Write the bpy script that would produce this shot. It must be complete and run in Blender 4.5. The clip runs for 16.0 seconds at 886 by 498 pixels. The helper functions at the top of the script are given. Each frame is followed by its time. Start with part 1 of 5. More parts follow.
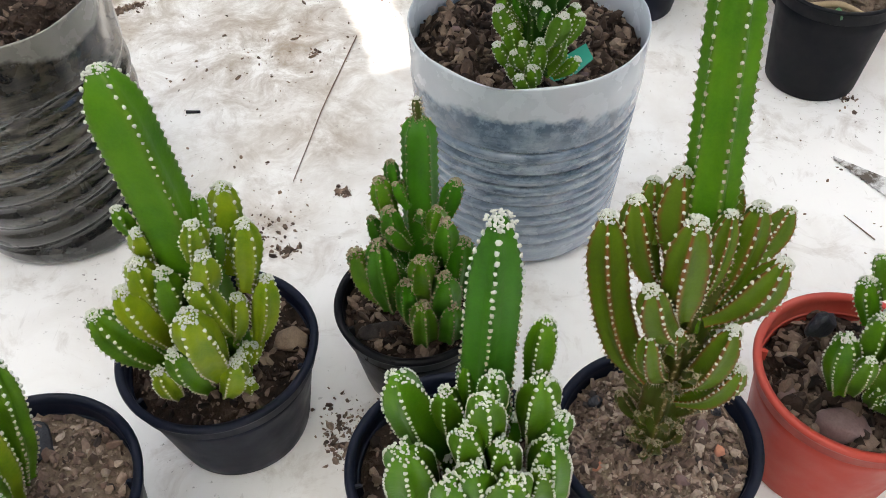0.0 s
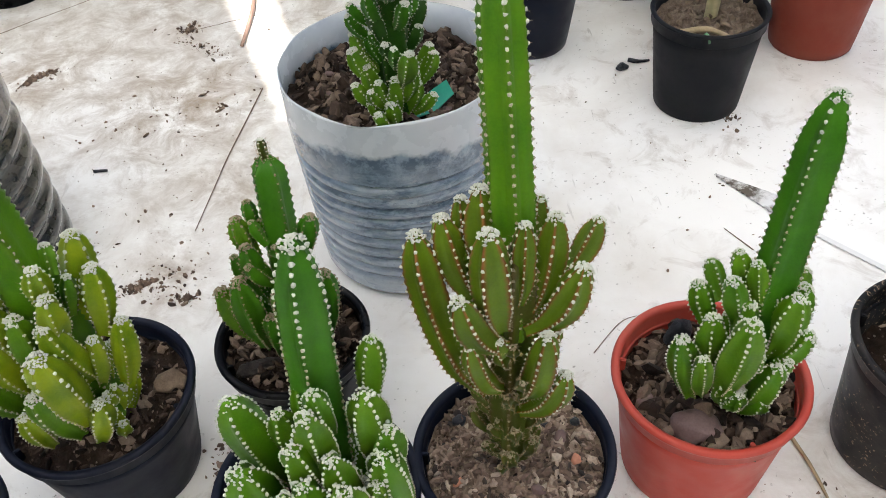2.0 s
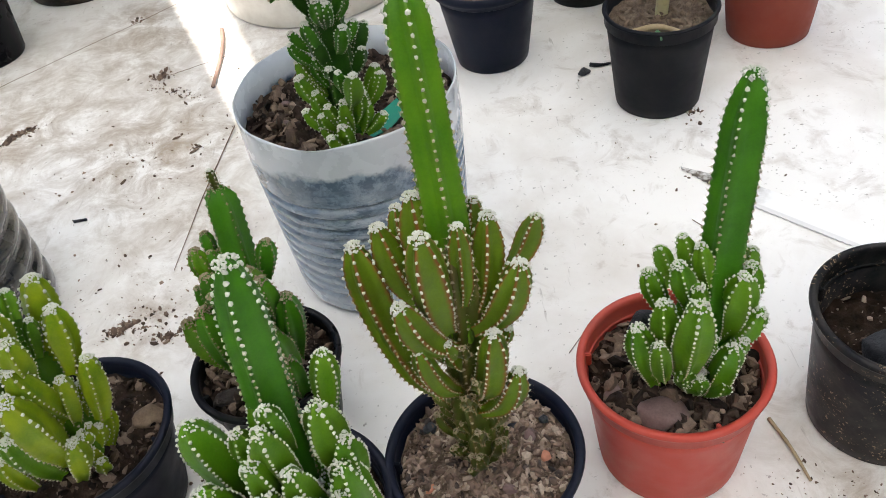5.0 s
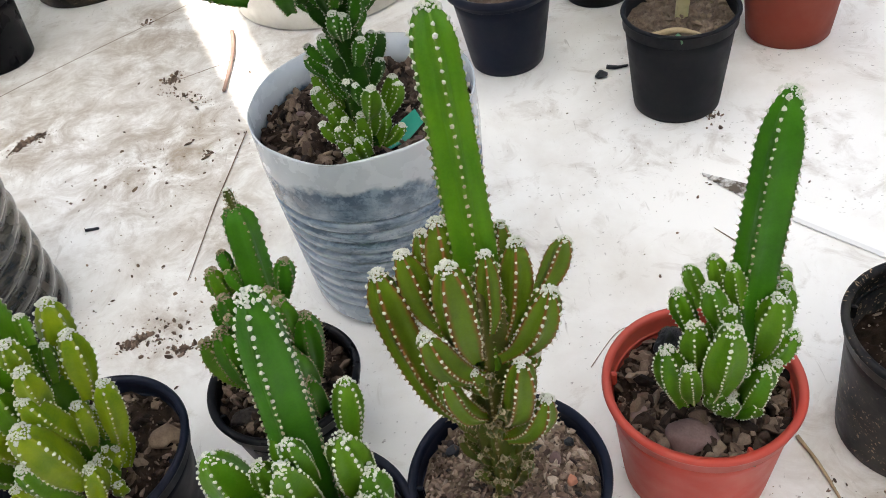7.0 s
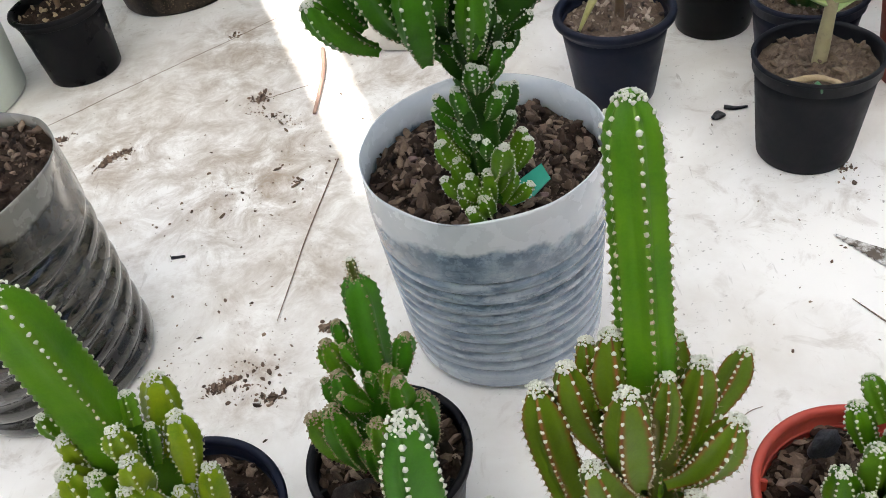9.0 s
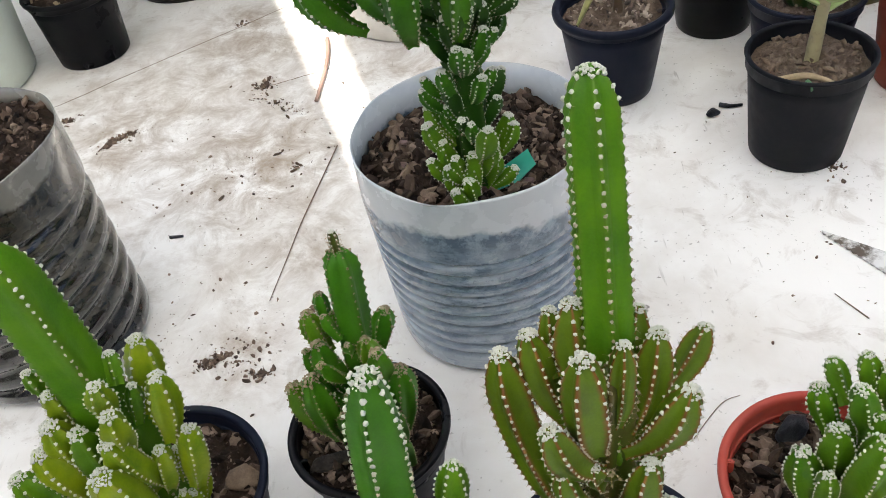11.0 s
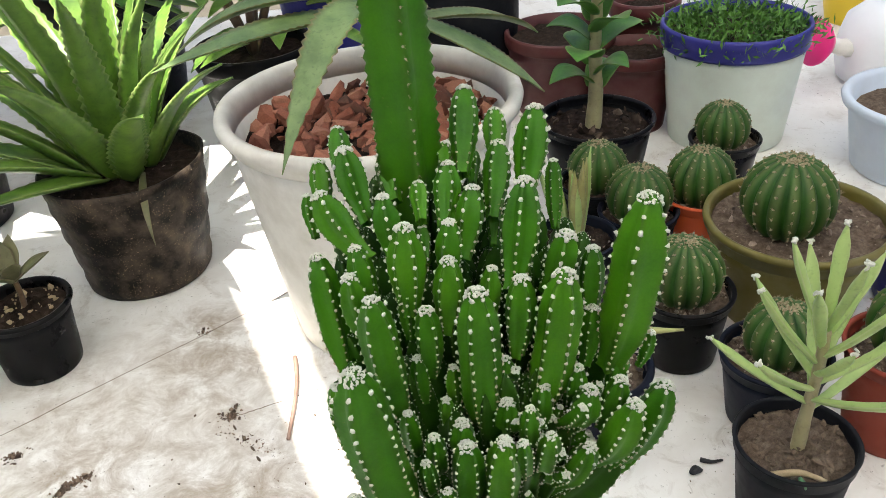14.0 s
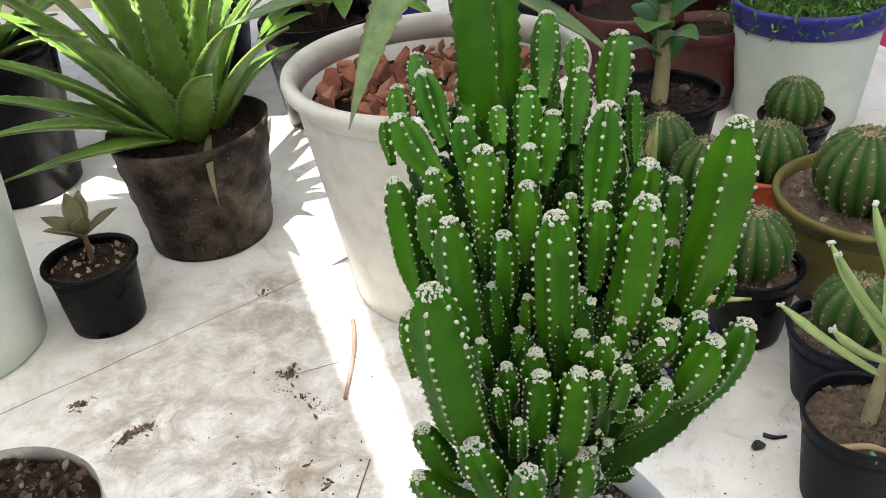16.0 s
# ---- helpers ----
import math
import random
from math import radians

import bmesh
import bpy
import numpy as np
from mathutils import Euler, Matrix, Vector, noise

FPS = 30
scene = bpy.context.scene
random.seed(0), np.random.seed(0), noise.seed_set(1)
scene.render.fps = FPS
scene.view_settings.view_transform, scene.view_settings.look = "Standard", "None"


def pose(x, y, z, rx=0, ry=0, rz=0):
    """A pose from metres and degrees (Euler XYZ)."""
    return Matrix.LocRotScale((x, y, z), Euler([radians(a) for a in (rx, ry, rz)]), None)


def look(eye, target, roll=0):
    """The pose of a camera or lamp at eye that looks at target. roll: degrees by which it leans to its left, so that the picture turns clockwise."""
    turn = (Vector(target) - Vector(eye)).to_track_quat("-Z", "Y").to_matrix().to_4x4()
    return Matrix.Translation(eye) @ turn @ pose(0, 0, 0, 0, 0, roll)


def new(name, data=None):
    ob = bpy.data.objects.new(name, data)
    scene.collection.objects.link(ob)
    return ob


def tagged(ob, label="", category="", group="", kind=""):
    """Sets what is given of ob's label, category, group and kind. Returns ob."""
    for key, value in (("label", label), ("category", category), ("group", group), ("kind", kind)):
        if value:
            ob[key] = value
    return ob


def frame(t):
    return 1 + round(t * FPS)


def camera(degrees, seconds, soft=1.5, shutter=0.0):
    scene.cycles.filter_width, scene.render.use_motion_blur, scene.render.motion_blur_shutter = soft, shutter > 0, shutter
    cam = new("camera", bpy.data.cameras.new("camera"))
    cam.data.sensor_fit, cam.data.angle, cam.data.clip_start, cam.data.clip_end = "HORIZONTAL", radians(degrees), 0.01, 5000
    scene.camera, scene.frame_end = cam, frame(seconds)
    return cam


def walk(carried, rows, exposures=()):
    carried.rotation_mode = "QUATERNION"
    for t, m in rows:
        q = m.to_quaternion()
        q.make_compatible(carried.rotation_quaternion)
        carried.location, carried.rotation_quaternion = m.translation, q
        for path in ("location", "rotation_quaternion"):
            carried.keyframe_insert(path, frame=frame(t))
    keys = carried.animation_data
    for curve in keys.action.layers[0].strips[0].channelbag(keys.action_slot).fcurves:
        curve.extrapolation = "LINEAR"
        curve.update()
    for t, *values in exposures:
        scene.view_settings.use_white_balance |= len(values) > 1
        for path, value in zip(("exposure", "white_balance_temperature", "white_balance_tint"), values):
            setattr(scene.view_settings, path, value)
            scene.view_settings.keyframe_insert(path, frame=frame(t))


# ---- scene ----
cam = camera(55.1, 16.0, soft=0.9)

PATH = [
    (0, (0.035, 0.027, 0.412), (-0.019, 1.383, -1.057), -2.4),
    (0.5, (0.046, 0.014, 0.421), (0.009, 1.404, -1.016), -3.2),
    (1, (0.062, 0.012, 0.427), (0.024, 1.434, -0.979), -3.5),
    (1.5, (0.083, 0.011, 0.417), (0.044, 1.448, -0.974), -4.3),
    (2, (0.096, 0.008, 0.414), (0.084, 1.445, -0.977), -4.9),
    (2.5, (0.113, 0.001, 0.422), (0.111, 1.445, -0.962), -5.6),
    (3, (0.128, -0.013, 0.413), (0.114, 1.444, -0.956), -7.0),
    (3.5, (0.125, -0.017, 0.416), (0.114, 1.455, -0.938), -8.6),
    (4, (0.124, -0.005, 0.421), (0.118, 1.477, -0.923), -9.5),
    (4.2, (0.122, -0.005, 0.415), (0.108, 1.477, -0.927), -9.7),
    (6.3, (0.125, 0.0, 0.408), (0.082, 1.469, -0.949), -11.5),
    (6.5, (0.124, 0.005, 0.407), (0.081, 1.472, -0.951), -11.3),
    (7, (0.118, 0.012, 0.415), (0.064, 1.48, -0.942), -11.5),
    (7.5, (0.101, 0.024, 0.406), (0.014, 1.482, -0.96), -11.4),
    (8, (0.098, 0.059, 0.408), (-0.029, 1.515, -0.958), -11.9),
    (8.5, (0.092, 0.069, 0.42), (-0.061, 1.538, -0.928), -11.9),
    (9, (0.083, 0.067, 0.42), (-0.084, 1.54, -0.922), -11.6),
    (9.2, (0.079, 0.063, 0.42), (-0.089, 1.54, -0.919), -11.3),
    (11.3, (0.097, 0.047, 0.417), (-0.094, 1.522, -0.92), -10.5),
    (11.5, (0.09, 0.038, 0.428), (-0.09, 1.523, -0.901), -10.2),
    (12, (0.094, 0.019, 0.433), (-0.037, 1.529, -0.872), -9.5),
    (12.5, (0.087, 0.046, 0.454), (0.04, 1.609, -0.793), -8.4),
    (13, (0.066, 0.119, 0.505), (0.091, 1.744, -0.662), -6.3),
    (13.5, (0.064, 0.148, 0.538), (0.12, 1.816, -0.564), -5.3),
    (14, (0.052, 0.16, 0.545), (0.107, 1.856, -0.515), -5.0),
    (14.5, (0.052, 0.164, 0.535), (0.085, 1.868, -0.511), -4.7),
    (15, (0.045, 0.168, 0.533), (0.04, 1.873, -0.512), -5.1),
    (15.5, (0.034, 0.168, 0.527), (-0.001, 1.869, -0.525), -5.3),
    (16, (0.04, 0.151, 0.523), (-0.025, 1.84, -0.545), -5.4),
]
walk(cam, [(t, look(eye, target, roll)) for t, eye, target, roll in PATH],
     exposures=[(0, 1.47, 6300, 12), (12.2, 1.45, 6300, 12), (13, 1.30, 6450, 11), (13.6, 1.45, 6500, 10), (14.5, 1.52, 6500, 10), (16, 1.42, 6500, 10)])

# ---- light ----
SUN_TO = Vector((-0.12, -0.45, 1.25)).normalized()
SUN_ELEV = math.asin(SUN_TO.z)
world = bpy.data.worlds.new("sky")
scene.world = world
world.use_nodes = True
wn = world.node_tree.nodes
sky = wn.new("ShaderNodeTexSky")
sky.sky_type, sky.sun_disc = "NISHITA", False
sky.sun_elevation, sky.sun_rotation = SUN_ELEV, math.atan2(SUN_TO.x, SUN_TO.y)
sky.dust_density, sky.air_density = 3.0, 1.0
wn["Background"].inputs["Strength"].default_value = 0.08
world.node_tree.links.new(sky.outputs[0], wn["Background"].inputs["Color"])
sun = new("sun", bpy.data.lights.new("sun", "SUN"))
sun.data.energy, sun.data.angle, sun.data.color = 5.0, radians(0.4), (1.0, 0.95, 0.86)
sun.matrix_world = look((0, 0, 5), Vector((0, 0, 5)) - SUN_TO)


# ---- materials ----
class Mat:
    """A small wrapper to chain shader nodes."""

    def __init__(self, name):
        self.m = bpy.data.materials.new(name)
        self.m.use_nodes = True
        self.t = self.m.node_tree
        self.b = self.t.nodes["Principled BSDF"]
        self.co = self.t.nodes.new("ShaderNodeTexCoord").outputs["Object"]

    def n(self, kind, **sets):
        node = self.t.nodes.new(kind)
        for k, v in sets.items():
            node.inputs[k].default_value = v
        return node

    def link(self, a, b):
        self.t.links.new(a, b)

    def noise(self, scale, detail=4.0, rough=0.55, vec=None, dist=0.0):
        node = self.n("ShaderNodeTexNoise", Scale=scale, Detail=detail, Roughness=rough, Distortion=dist)
        self.link(vec or self.co, node.inputs["Vector"])
        return node.outputs["Fac"]

    def ramp(self, fac, stops):
        node = self.n("ShaderNodeValToRGB")
        els = node.color_ramp.elements
        while len(els) < len(stops):
            els.new(0.5)
        for e, (p, c) in zip(els, stops):
            e.position, e.color = p, (*(c if hasattr(c, "__len__") else (c, c, c)), 1)
        self.link(fac, node.inputs[0])
        return node.outputs[0]

    def mix(self, fac, a, b, kind="MIX"):
        node = self.t.nodes.new("ShaderNodeMix")
        node.data_type, node.blend_type = "RGBA", kind
        for v, key in ((fac, 0), (a, 6), (b, 7)):
            if hasattr(v, "is_linked"):
                self.link(v, node.inputs[key])
            elif key == 0:
                node.inputs[0].default_value = v
            else:
                node.inputs[key].default_value = (*v, 1)
        return node.outputs[2]

    def math(self, op, a, b=0.0):
        node = self.t.nodes.new("ShaderNodeMath")
        node.operation = op
        for k, v in enumerate((a, b)):
            if hasattr(v, "is_linked"):
                self.link(v, node.inputs[k])
            else:
                node.inputs[k].default_value = v
        return node.outputs[0]

    def attr(self, name):
        node = self.t.nodes.new("ShaderNodeAttribute")
        node.attribute_name = name
        return node.outputs["Fac"]

    def rnd(self):
        return self.t.nodes.new("ShaderNodeObjectInfo").outputs["Random"]

    def isle(self):
        return self.t.nodes.new("ShaderNodeNewGeometry").outputs["Random Per Island"]

    def bump(self, height, strength=0.3, dist=0.001):
        node = self.n("ShaderNodeBump", Strength=strength, Distance=dist)
        self.link(height, node.inputs["Height"])
        self.link(node.outputs[0], self.b.inputs["Normal"])

    def done(self, color, rough=0.5, spec=0.5, metal=0.0, sss=0.0):
        for v, key in ((color, "Base Color"), (rough, "Roughness")):
            if hasattr(v, "is_linked"):
                self.link(v, self.b.inputs[key])
            else:
                self.b.inputs[key].default_value = (*v, 1) if key == "Base Color" else v
        self.b.inputs["Specular IOR Level"].default_value = spec
        self.b.inputs["Metallic"].default_value = metal
        return self.m


def plastic(name, color, dust=(0.3, 0.27, 0.23), amount=0.25, rough=0.38, speck=0.0):
    k = Mat(name)
    smear = k.ramp(k.noise(28, 5, 0.65), [(0.42, 0.0), (0.75, amount)])
    c = k.mix(smear, color, dust)
    if speck:
        grit = k.ramp(k.noise(420, 3, 0.7), [(0.60, 0.0), (0.66, speck)])
        region = k.ramp(k.noise(40, 3), [(0.42, 0.0), (0.6, 1.0)])
        c = k.mix(k.math("MULTIPLY", grit, region), c, (0.42, 0.30, 0.19))
    k.bump(k.noise(300, 2), 0.08, 0.0005)
    r = k.ramp(k.noise(45, 4), [(0.3, rough - 0.1), (0.7, rough + 0.2)])
    return k.done(c, r, 0.3 if max(color) > 0.05 else 0.12)


def cactus_skin(name, face, deep, crest, crest_amount=0.8, tip=None):
    """Skin whose crests and tips carry their own tint."""
    k = Mat(name)
    c = k.mix(k.ramp(k.noise(55, 4), [(0.35, 0.0), (0.68, 1.0)]), face, deep)
    c = k.mix(k.ramp(k.noise(900, 2), [(0.3, 0.0), (0.75, 0.15)]), c, tuple(min(1, v * 1.6) for v in face))
    edge = k.math("MULTIPLY", k.ramp(k.attr("crest"), [(0.45, 0.0), (0.98, 1.0)]), crest_amount)
    c = k.mix(edge, c, crest)
    if tip:
        c = k.mix(k.ramp(k.attr("along"), [(0.55, 0.0), (1.0, 0.8)]), c, tip)
    scar = k.ramp(k.noise(160, 4, 0.7), [(0.70, 0.0), (0.78, 0.6)])
    c = k.mix(scar, c, (0.30, 0.24, 0.11))
    k.bump(k.noise(700, 2), 0.12, 0.0004)
    k.b.inputs["Subsurface Weight"].default_value = 0.08
    k.b.inputs["Subsurface Radius"].default_value = (0.003, 0.005, 0.001)
    k.b.inputs["Subsurface Scale"].default_value = 0.5
    return k.done(c, k.ramp(k.noise(120, 3), [(0.3, 0.36), (0.7, 0.55)]), 0.22)


def plain_mix(name, stops, scale, rough=0.7, fine=0.0, bump=0.4, dist=0.001, spec=0.35, island=False):
    k = Mat(name)
    fac = k.noise(scale, 6, 0.6)
    if island:
        fac = k.math("ADD", k.math("MULTIPLY", fac, 0.45), k.math("MULTIPLY", k.isle(), 0.55))
    c = k.ramp(fac, stops)
    if fine:
        c = k.mix(k.ramp(k.noise(scale * 14, 3), [(0.3, 0.0), (0.75, fine)]), c, tuple(0.4 * v for v in stops[0][1]))
    k.bump(k.noise(scale * 5, 4, 0.65), bump, dist)
    return k.done(c, rough, spec)


def table_top():
    k = Mat("dirty_white_board")
    co = k.co
    base = k.mix(k.ramp(k.noise(3.0, 5), [(0.3, 0.0), (0.75, 1.0)]), (0.87, 0.86, 0.84), (0.78, 0.77, 0.74))
    cloud = k.ramp(k.noise(7.5, 7, 0.62, dist=0.4), [(0.46, 0.0), (0.72, 0.6)])
    c = k.mix(cloud, base, (0.56, 0.51, 0.45))
    smear = k.ramp(k.noise(24, 8, 0.7, dist=0.8), [(0.54, 0.0), (0.70, 0.5)])
    c = k.mix(smear, c, (0.36, 0.30, 0.24))
    speck = k.ramp(k.noise(230, 3, 0.6), [(0.645, 0.0), (0.70, 0.8)])
    zone = k.ramp(k.noise(9, 3), [(0.42, 0.0), (0.62, 1.0)])
    c = k.mix(k.math("MULTIPLY", speck, zone), c, (0.12, 0.10, 0.08))
    stretch = k.n("ShaderNodeMapping")
    stretch.inputs["Scale"].default_value = (1.0, 0.12, 1.0)
    stretch.inputs["Rotation"].default_value = (0, 0, 0.6)
    k.link(co, stretch.inputs["Vector"])
    scratch = k.ramp(k.noise(160, 4, 0.6, vec=stretch.outputs[0]), [(0.65, 0.0), (0.70, 0.55)])
    c = k.mix(k.math("MULTIPLY", scratch, k.ramp(k.noise(6, 2), [(0.45, 0.0), (0.6, 1.0)])), c, (0.30, 0.27, 0.24))
    # where spilt compost was wiped about; the spot at x=-0.26 also paints in shade
    rub_and_shade = k.ramp(k.noise(26, 8, 0.76, dist=0.5), [(0.40, 0.0), (0.64, 0.85)])
    for x, y, near, far in ((-0.11, 0.655, 0.0, 0.10), (-0.13, 0.62, 0.02, 0.20), (-0.075, 0.52, 0.0, 0.06), (-0.26, 0.78, 0.0, 0.22), (-0.15, 0.85, 0.0, 0.10), (-0.275, 0.705, 0.01, 0.07), (-0.10, 0.42, 0.01, 0.06), (-0.18, 0.92, 0.01, 0.09), (0.31, 0.21, 0.0, 0.08), (0.0, 0.78, 0.0, 0.14)):
        sep = k.t.nodes.new("ShaderNodeVectorMath")
        sep.operation = "DISTANCE"
        k.link(co, sep.inputs[0])
        sep.inputs[1].default_value = (x, y, 0.0)
        spot = k.ramp(sep.outputs["Value"], [(near, 1.0), (far, 0.0)])
        c = k.mix(k.math("MULTIPLY", spot, rub_and_shade), c, (0.33, 0.26, 0.19))
    k.bump(k.noise(90, 5, 0.6), 0.1, 0.0006)
    return k.done(c, k.ramp(k.noise(30, 5), [(0.3, 0.32), (0.7, 0.55)]), 0.45)


def bottle_skin(name, clear, stain, dark, line, haze, foot_fade=0.6):
    """Milky bottle plastic; wet compost and algae show through below the fill line. The foot fades to haze, or to dark
    for a negative value.
    """
    k = Mat(name)
    sep = k.t.nodes.new("ShaderNodeSeparateXYZ")
    k.link(k.co, sep.inputs[0])
    z = k.math("ADD", sep.outputs["Z"], k.math("MULTIPLY", k.math("SUBTRACT", k.noise(19, 5, 0.6), 0.5), 0.045))
    below = k.ramp(k.math("SUBTRACT", k.math("MULTIPLY", z, 1.0), line), [(0.0, 1.0), (0.003, 0.0)])
    flow = k.n("ShaderNodeMapping")
    flow.inputs["Scale"].default_value = (1.0, 1.0, 4.5)
    k.link(k.co, flow.inputs["Vector"])
    mott = k.ramp(k.noise(62, 7, 0.7, vec=flow.outputs[0], dist=0.5), [(0.40, 0.0), (0.57, 1.0)])
    body = k.mix(mott, stain, dark)
    film = k.ramp(k.noise(34, 6, 0.65, vec=flow.outputs[0]), [(0.46, 0.0), (0.64, 0.9)])
    body = k.mix(film, body, haze)
    body = k.mix(k.ramp(k.noise(380, 4, 0.7), [(0.56, 0.0), (0.68, 0.5)]), body, tuple(0.4 * v for v in dark))
    band = k.ramp(k.math("SUBTRACT", line, z), [(0.004, 0.95), (0.030, 0.0)])
    body = k.mix(band, body, k.mix(k.ramp(k.noise(95, 6, 0.75), [(0.44, 0.0), (0.58, 1.0)]), dark, stain))
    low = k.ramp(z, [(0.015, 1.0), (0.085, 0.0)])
    body = k.mix(k.math("MULTIPLY", low, abs(foot_fade)), body, haze if foot_fade > 0 else dark)
    c = k.mix(below, k.mix(k.ramp(k.noise(45, 5, 0.6), [(0.45, 0.0), (0.7, 0.35)]), clear, haze), body)
    k.b.inputs["Transmission Weight"].default_value = 0.0
    k.bump(k.noise(220, 3), 0.08, 0.0005)
    k.b.inputs["Coat Weight"].default_value = 0.8
    k.b.inputs["Coat Roughness"].default_value = 0.12
    return k.done(c, k.ramp(k.noise(60, 4), [(0.3, 0.14), (0.7, 0.34)]), 0.5)


TABLE = table_top()
BLACK = plastic("black_nursery_plastic", (0.0035, 0.0035, 0.0045), (0.10, 0.09, 0.08), amount=0.10, rough=0.30)
NAVY = plastic("blue_black_plastic", (0.006, 0.0085, 0.019), (0.10, 0.09, 0.08), amount=0.10)
GREY = plastic("dusty_charcoal_plastic", (0.008, 0.0085, 0.011), (0.10, 0.09, 0.08), amount=0.12, rough=0.5)
SPECK = plastic("soil_splashed_black_plastic", (0.010, 0.010, 0.012), (0.12, 0.105, 0.09), amount=0.45, speck=0.9)
RED = plastic("terracotta_red_plastic", (0.43, 0.052, 0.034), (0.45, 0.22, 0.16), 0.2, rough=0.42)
RUST = plastic("dull_brick_plastic", (0.22, 0.035, 0.018), (0.3, 0.13, 0.09), 0.2, rough=0.5)
WINE = plastic("dark_red_plastic", (0.075, 0.016, 0.016), amount=0.1)
ORANGE = plastic("orange_red_plastic", (0.62, 0.10, 0.03), amount=0.1)
OLIVE = plastic("olive_plastic", (0.13, 0.11, 0.022), amount=0.15)
WHITE = plastic("off_white_plastic", (0.72, 0.70, 0.64), (0.35, 0.31, 0.24), 0.45)
MINT = plastic("pale_green_bucket_plastic", (0.66, 0.72, 0.64), (0.45, 0.45, 0.38), 0.3)
BLUE = plastic("royal_blue_plastic", (0.03, 0.03, 0.22), amount=0.04)
PINK = plastic("bright_pink_plastic", (0.80, 0.03, 0.22), amount=0.03)
SACK = plastic("soiled_black_bag_plastic", (0.012, 0.010, 0.009), (0.11, 0.083, 0.060), 1.0, rough=0.45, speck=0.5)
WOOL_K = Mat("white_wool")
WOOL_YOUNG = WOOL_K.ramp(WOOL_K.noise(600, 6, 0.6), [(0.3, (0.58, 0.59, 0.50)), (0.7, (0.74, 0.75, 0.68))])
WOOL_OLD = WOOL_K.ramp(WOOL_K.noise(700, 5, 0.6), [(0.3, (0.24, 0.17, 0.09)), (0.5, (0.42, 0.36, 0.25)), (0.7, (0.60, 0.57, 0.46))])
WOOL_K.bump(WOOL_K.noise(3000, 4), 0.6, 0.001)
WOOL = WOOL_K.done(WOOL_K.mix(WOOL_K.ramp(WOOL_K.attr("age"), [(0.35, 0.0), (1.0, 0.9)]), WOOL_YOUNG, WOOL_OLD), 0.95, 0.3)
WOOL_TAN = plain_mix("aged_wool", [(0.3, (0.17, 0.115, 0.06)), (0.7, (0.46, 0.40, 0.28))], 500, 0.95, bump=0.6)
SPINE = plain_mix("tan_spine", [(0.3, (0.24, 0.15, 0.08)), (0.7, (0.50, 0.40, 0.26))], 300, 0.6)
SKIN_BRIGHT = cactus_skin("bright_green_skin", (0.085, 0.215, 0.004), (0.045, 0.150, 0.003), (0.13, 0.20, 0.02), 0.4)
SKIN_YELLOW = cactus_skin("yellow_green_skin", (0.24, 0.32, 0.006), (0.11, 0.21, 0.004), (0.30, 0.31, 0.04), 0.5)
SKIN_MID = cactus_skin("deep_green_skin", (0.046, 0.175, 0.004), (0.024, 0.112, 0.003), (0.06, 0.13, 0.015), 0.35)
SKIN_FRESH = cactus_skin("fresh_green_skin", (0.100, 0.225, 0.005), (0.055, 0.150, 0.004), (0.16, 0.22, 0.03), 0.45)
SKIN_LEAF = cactus_skin("leaf_green_skin", (0.062, 0.205, 0.005), (0.034, 0.135, 0.004), (0.08, 0.14, 0.02), 0.35)
# Darker copy of the green skin; shade inside the clump is put into its colour.
SKIN_CORE_SHADE = cactus_skin("core_shade_green_skin", (0.024, 0.090, 0.004), (0.012, 0.048, 0.003), (0.045, 0.085, 0.012), 0.35)
SKIN_BRONZE = cactus_skin("bronze_green_skin", (0.105, 0.180, 0.006), (0.075, 0.125, 0.006), (0.22, 0.065, 0.022), 0.9)
SKIN_OLD = cactus_skin("scarred_olive_skin", (0.065, 0.105, 0.008), (0.065, 0.055, 0.015), (0.14, 0.09, 0.03), 0.7)
SKIN_BALL = cactus_skin("ball_cactus_skin", (0.028, 0.092, 0.012), (0.016, 0.058, 0.010), (0.15, 0.15, 0.06), 0.4)
SOIL = plain_mix("dark_potting_soil", [(0.3, (0.016, 0.011, 0.008)), (0.55, (0.045, 0.030, 0.022)), (0.75, (0.10, 0.07, 0.052))], 120, 0.95, 0.4, 1.0, 0.003, 0.1)
SAND = plain_mix("coarse_sandy_grit", [(0.3, (0.13, 0.092, 0.068)), (0.55, (0.24, 0.178, 0.13)), (0.75, (0.38, 0.30, 0.23))], 260, 0.95, 0.5, 0.9, 0.002, 0.1)
MULCH = plain_mix("woody_mulch", [(0.3, (0.10, 0.07, 0.05)), (0.55, (0.21, 0.155, 0.115)), (0.75, (0.33, 0.26, 0.2))], 150, 0.95, 0.5, 1.0, 0.003, 0.1)
GRAVEL = plain_mix("mixed_gravel", [(0.2, (0.05, 0.04, 0.035)), (0.42, (0.20, 0.14, 0.11)), (0.6, (0.34, 0.26, 0.20)), (0.8, (0.52, 0.44, 0.36))], 60, 0.85, 0.3, 0.5, 0.001, 0.3, True)
GRIT = plain_mix("beige_grit", [(0.2, (0.035, 0.03, 0.028)), (0.36, (0.16, 0.105, 0.08)), (0.6, (0.28, 0.20, 0.155)), (0.85, (0.50, 0.41, 0.33))], 60, 0.9, 0.3, 0.5, 0.001, 0.2, True)
CRUMB = plain_mix("soil_crumbs", [(0.22, (0.014, 0.010, 0.008)), (0.45, (0.060, 0.040, 0.030)), (0.65, (0.15, 0.105, 0.078)), (0.85, (0.34, 0.26, 0.20))], 90, 0.95, 0.3, 0.6, 0.001, 0.15, True)
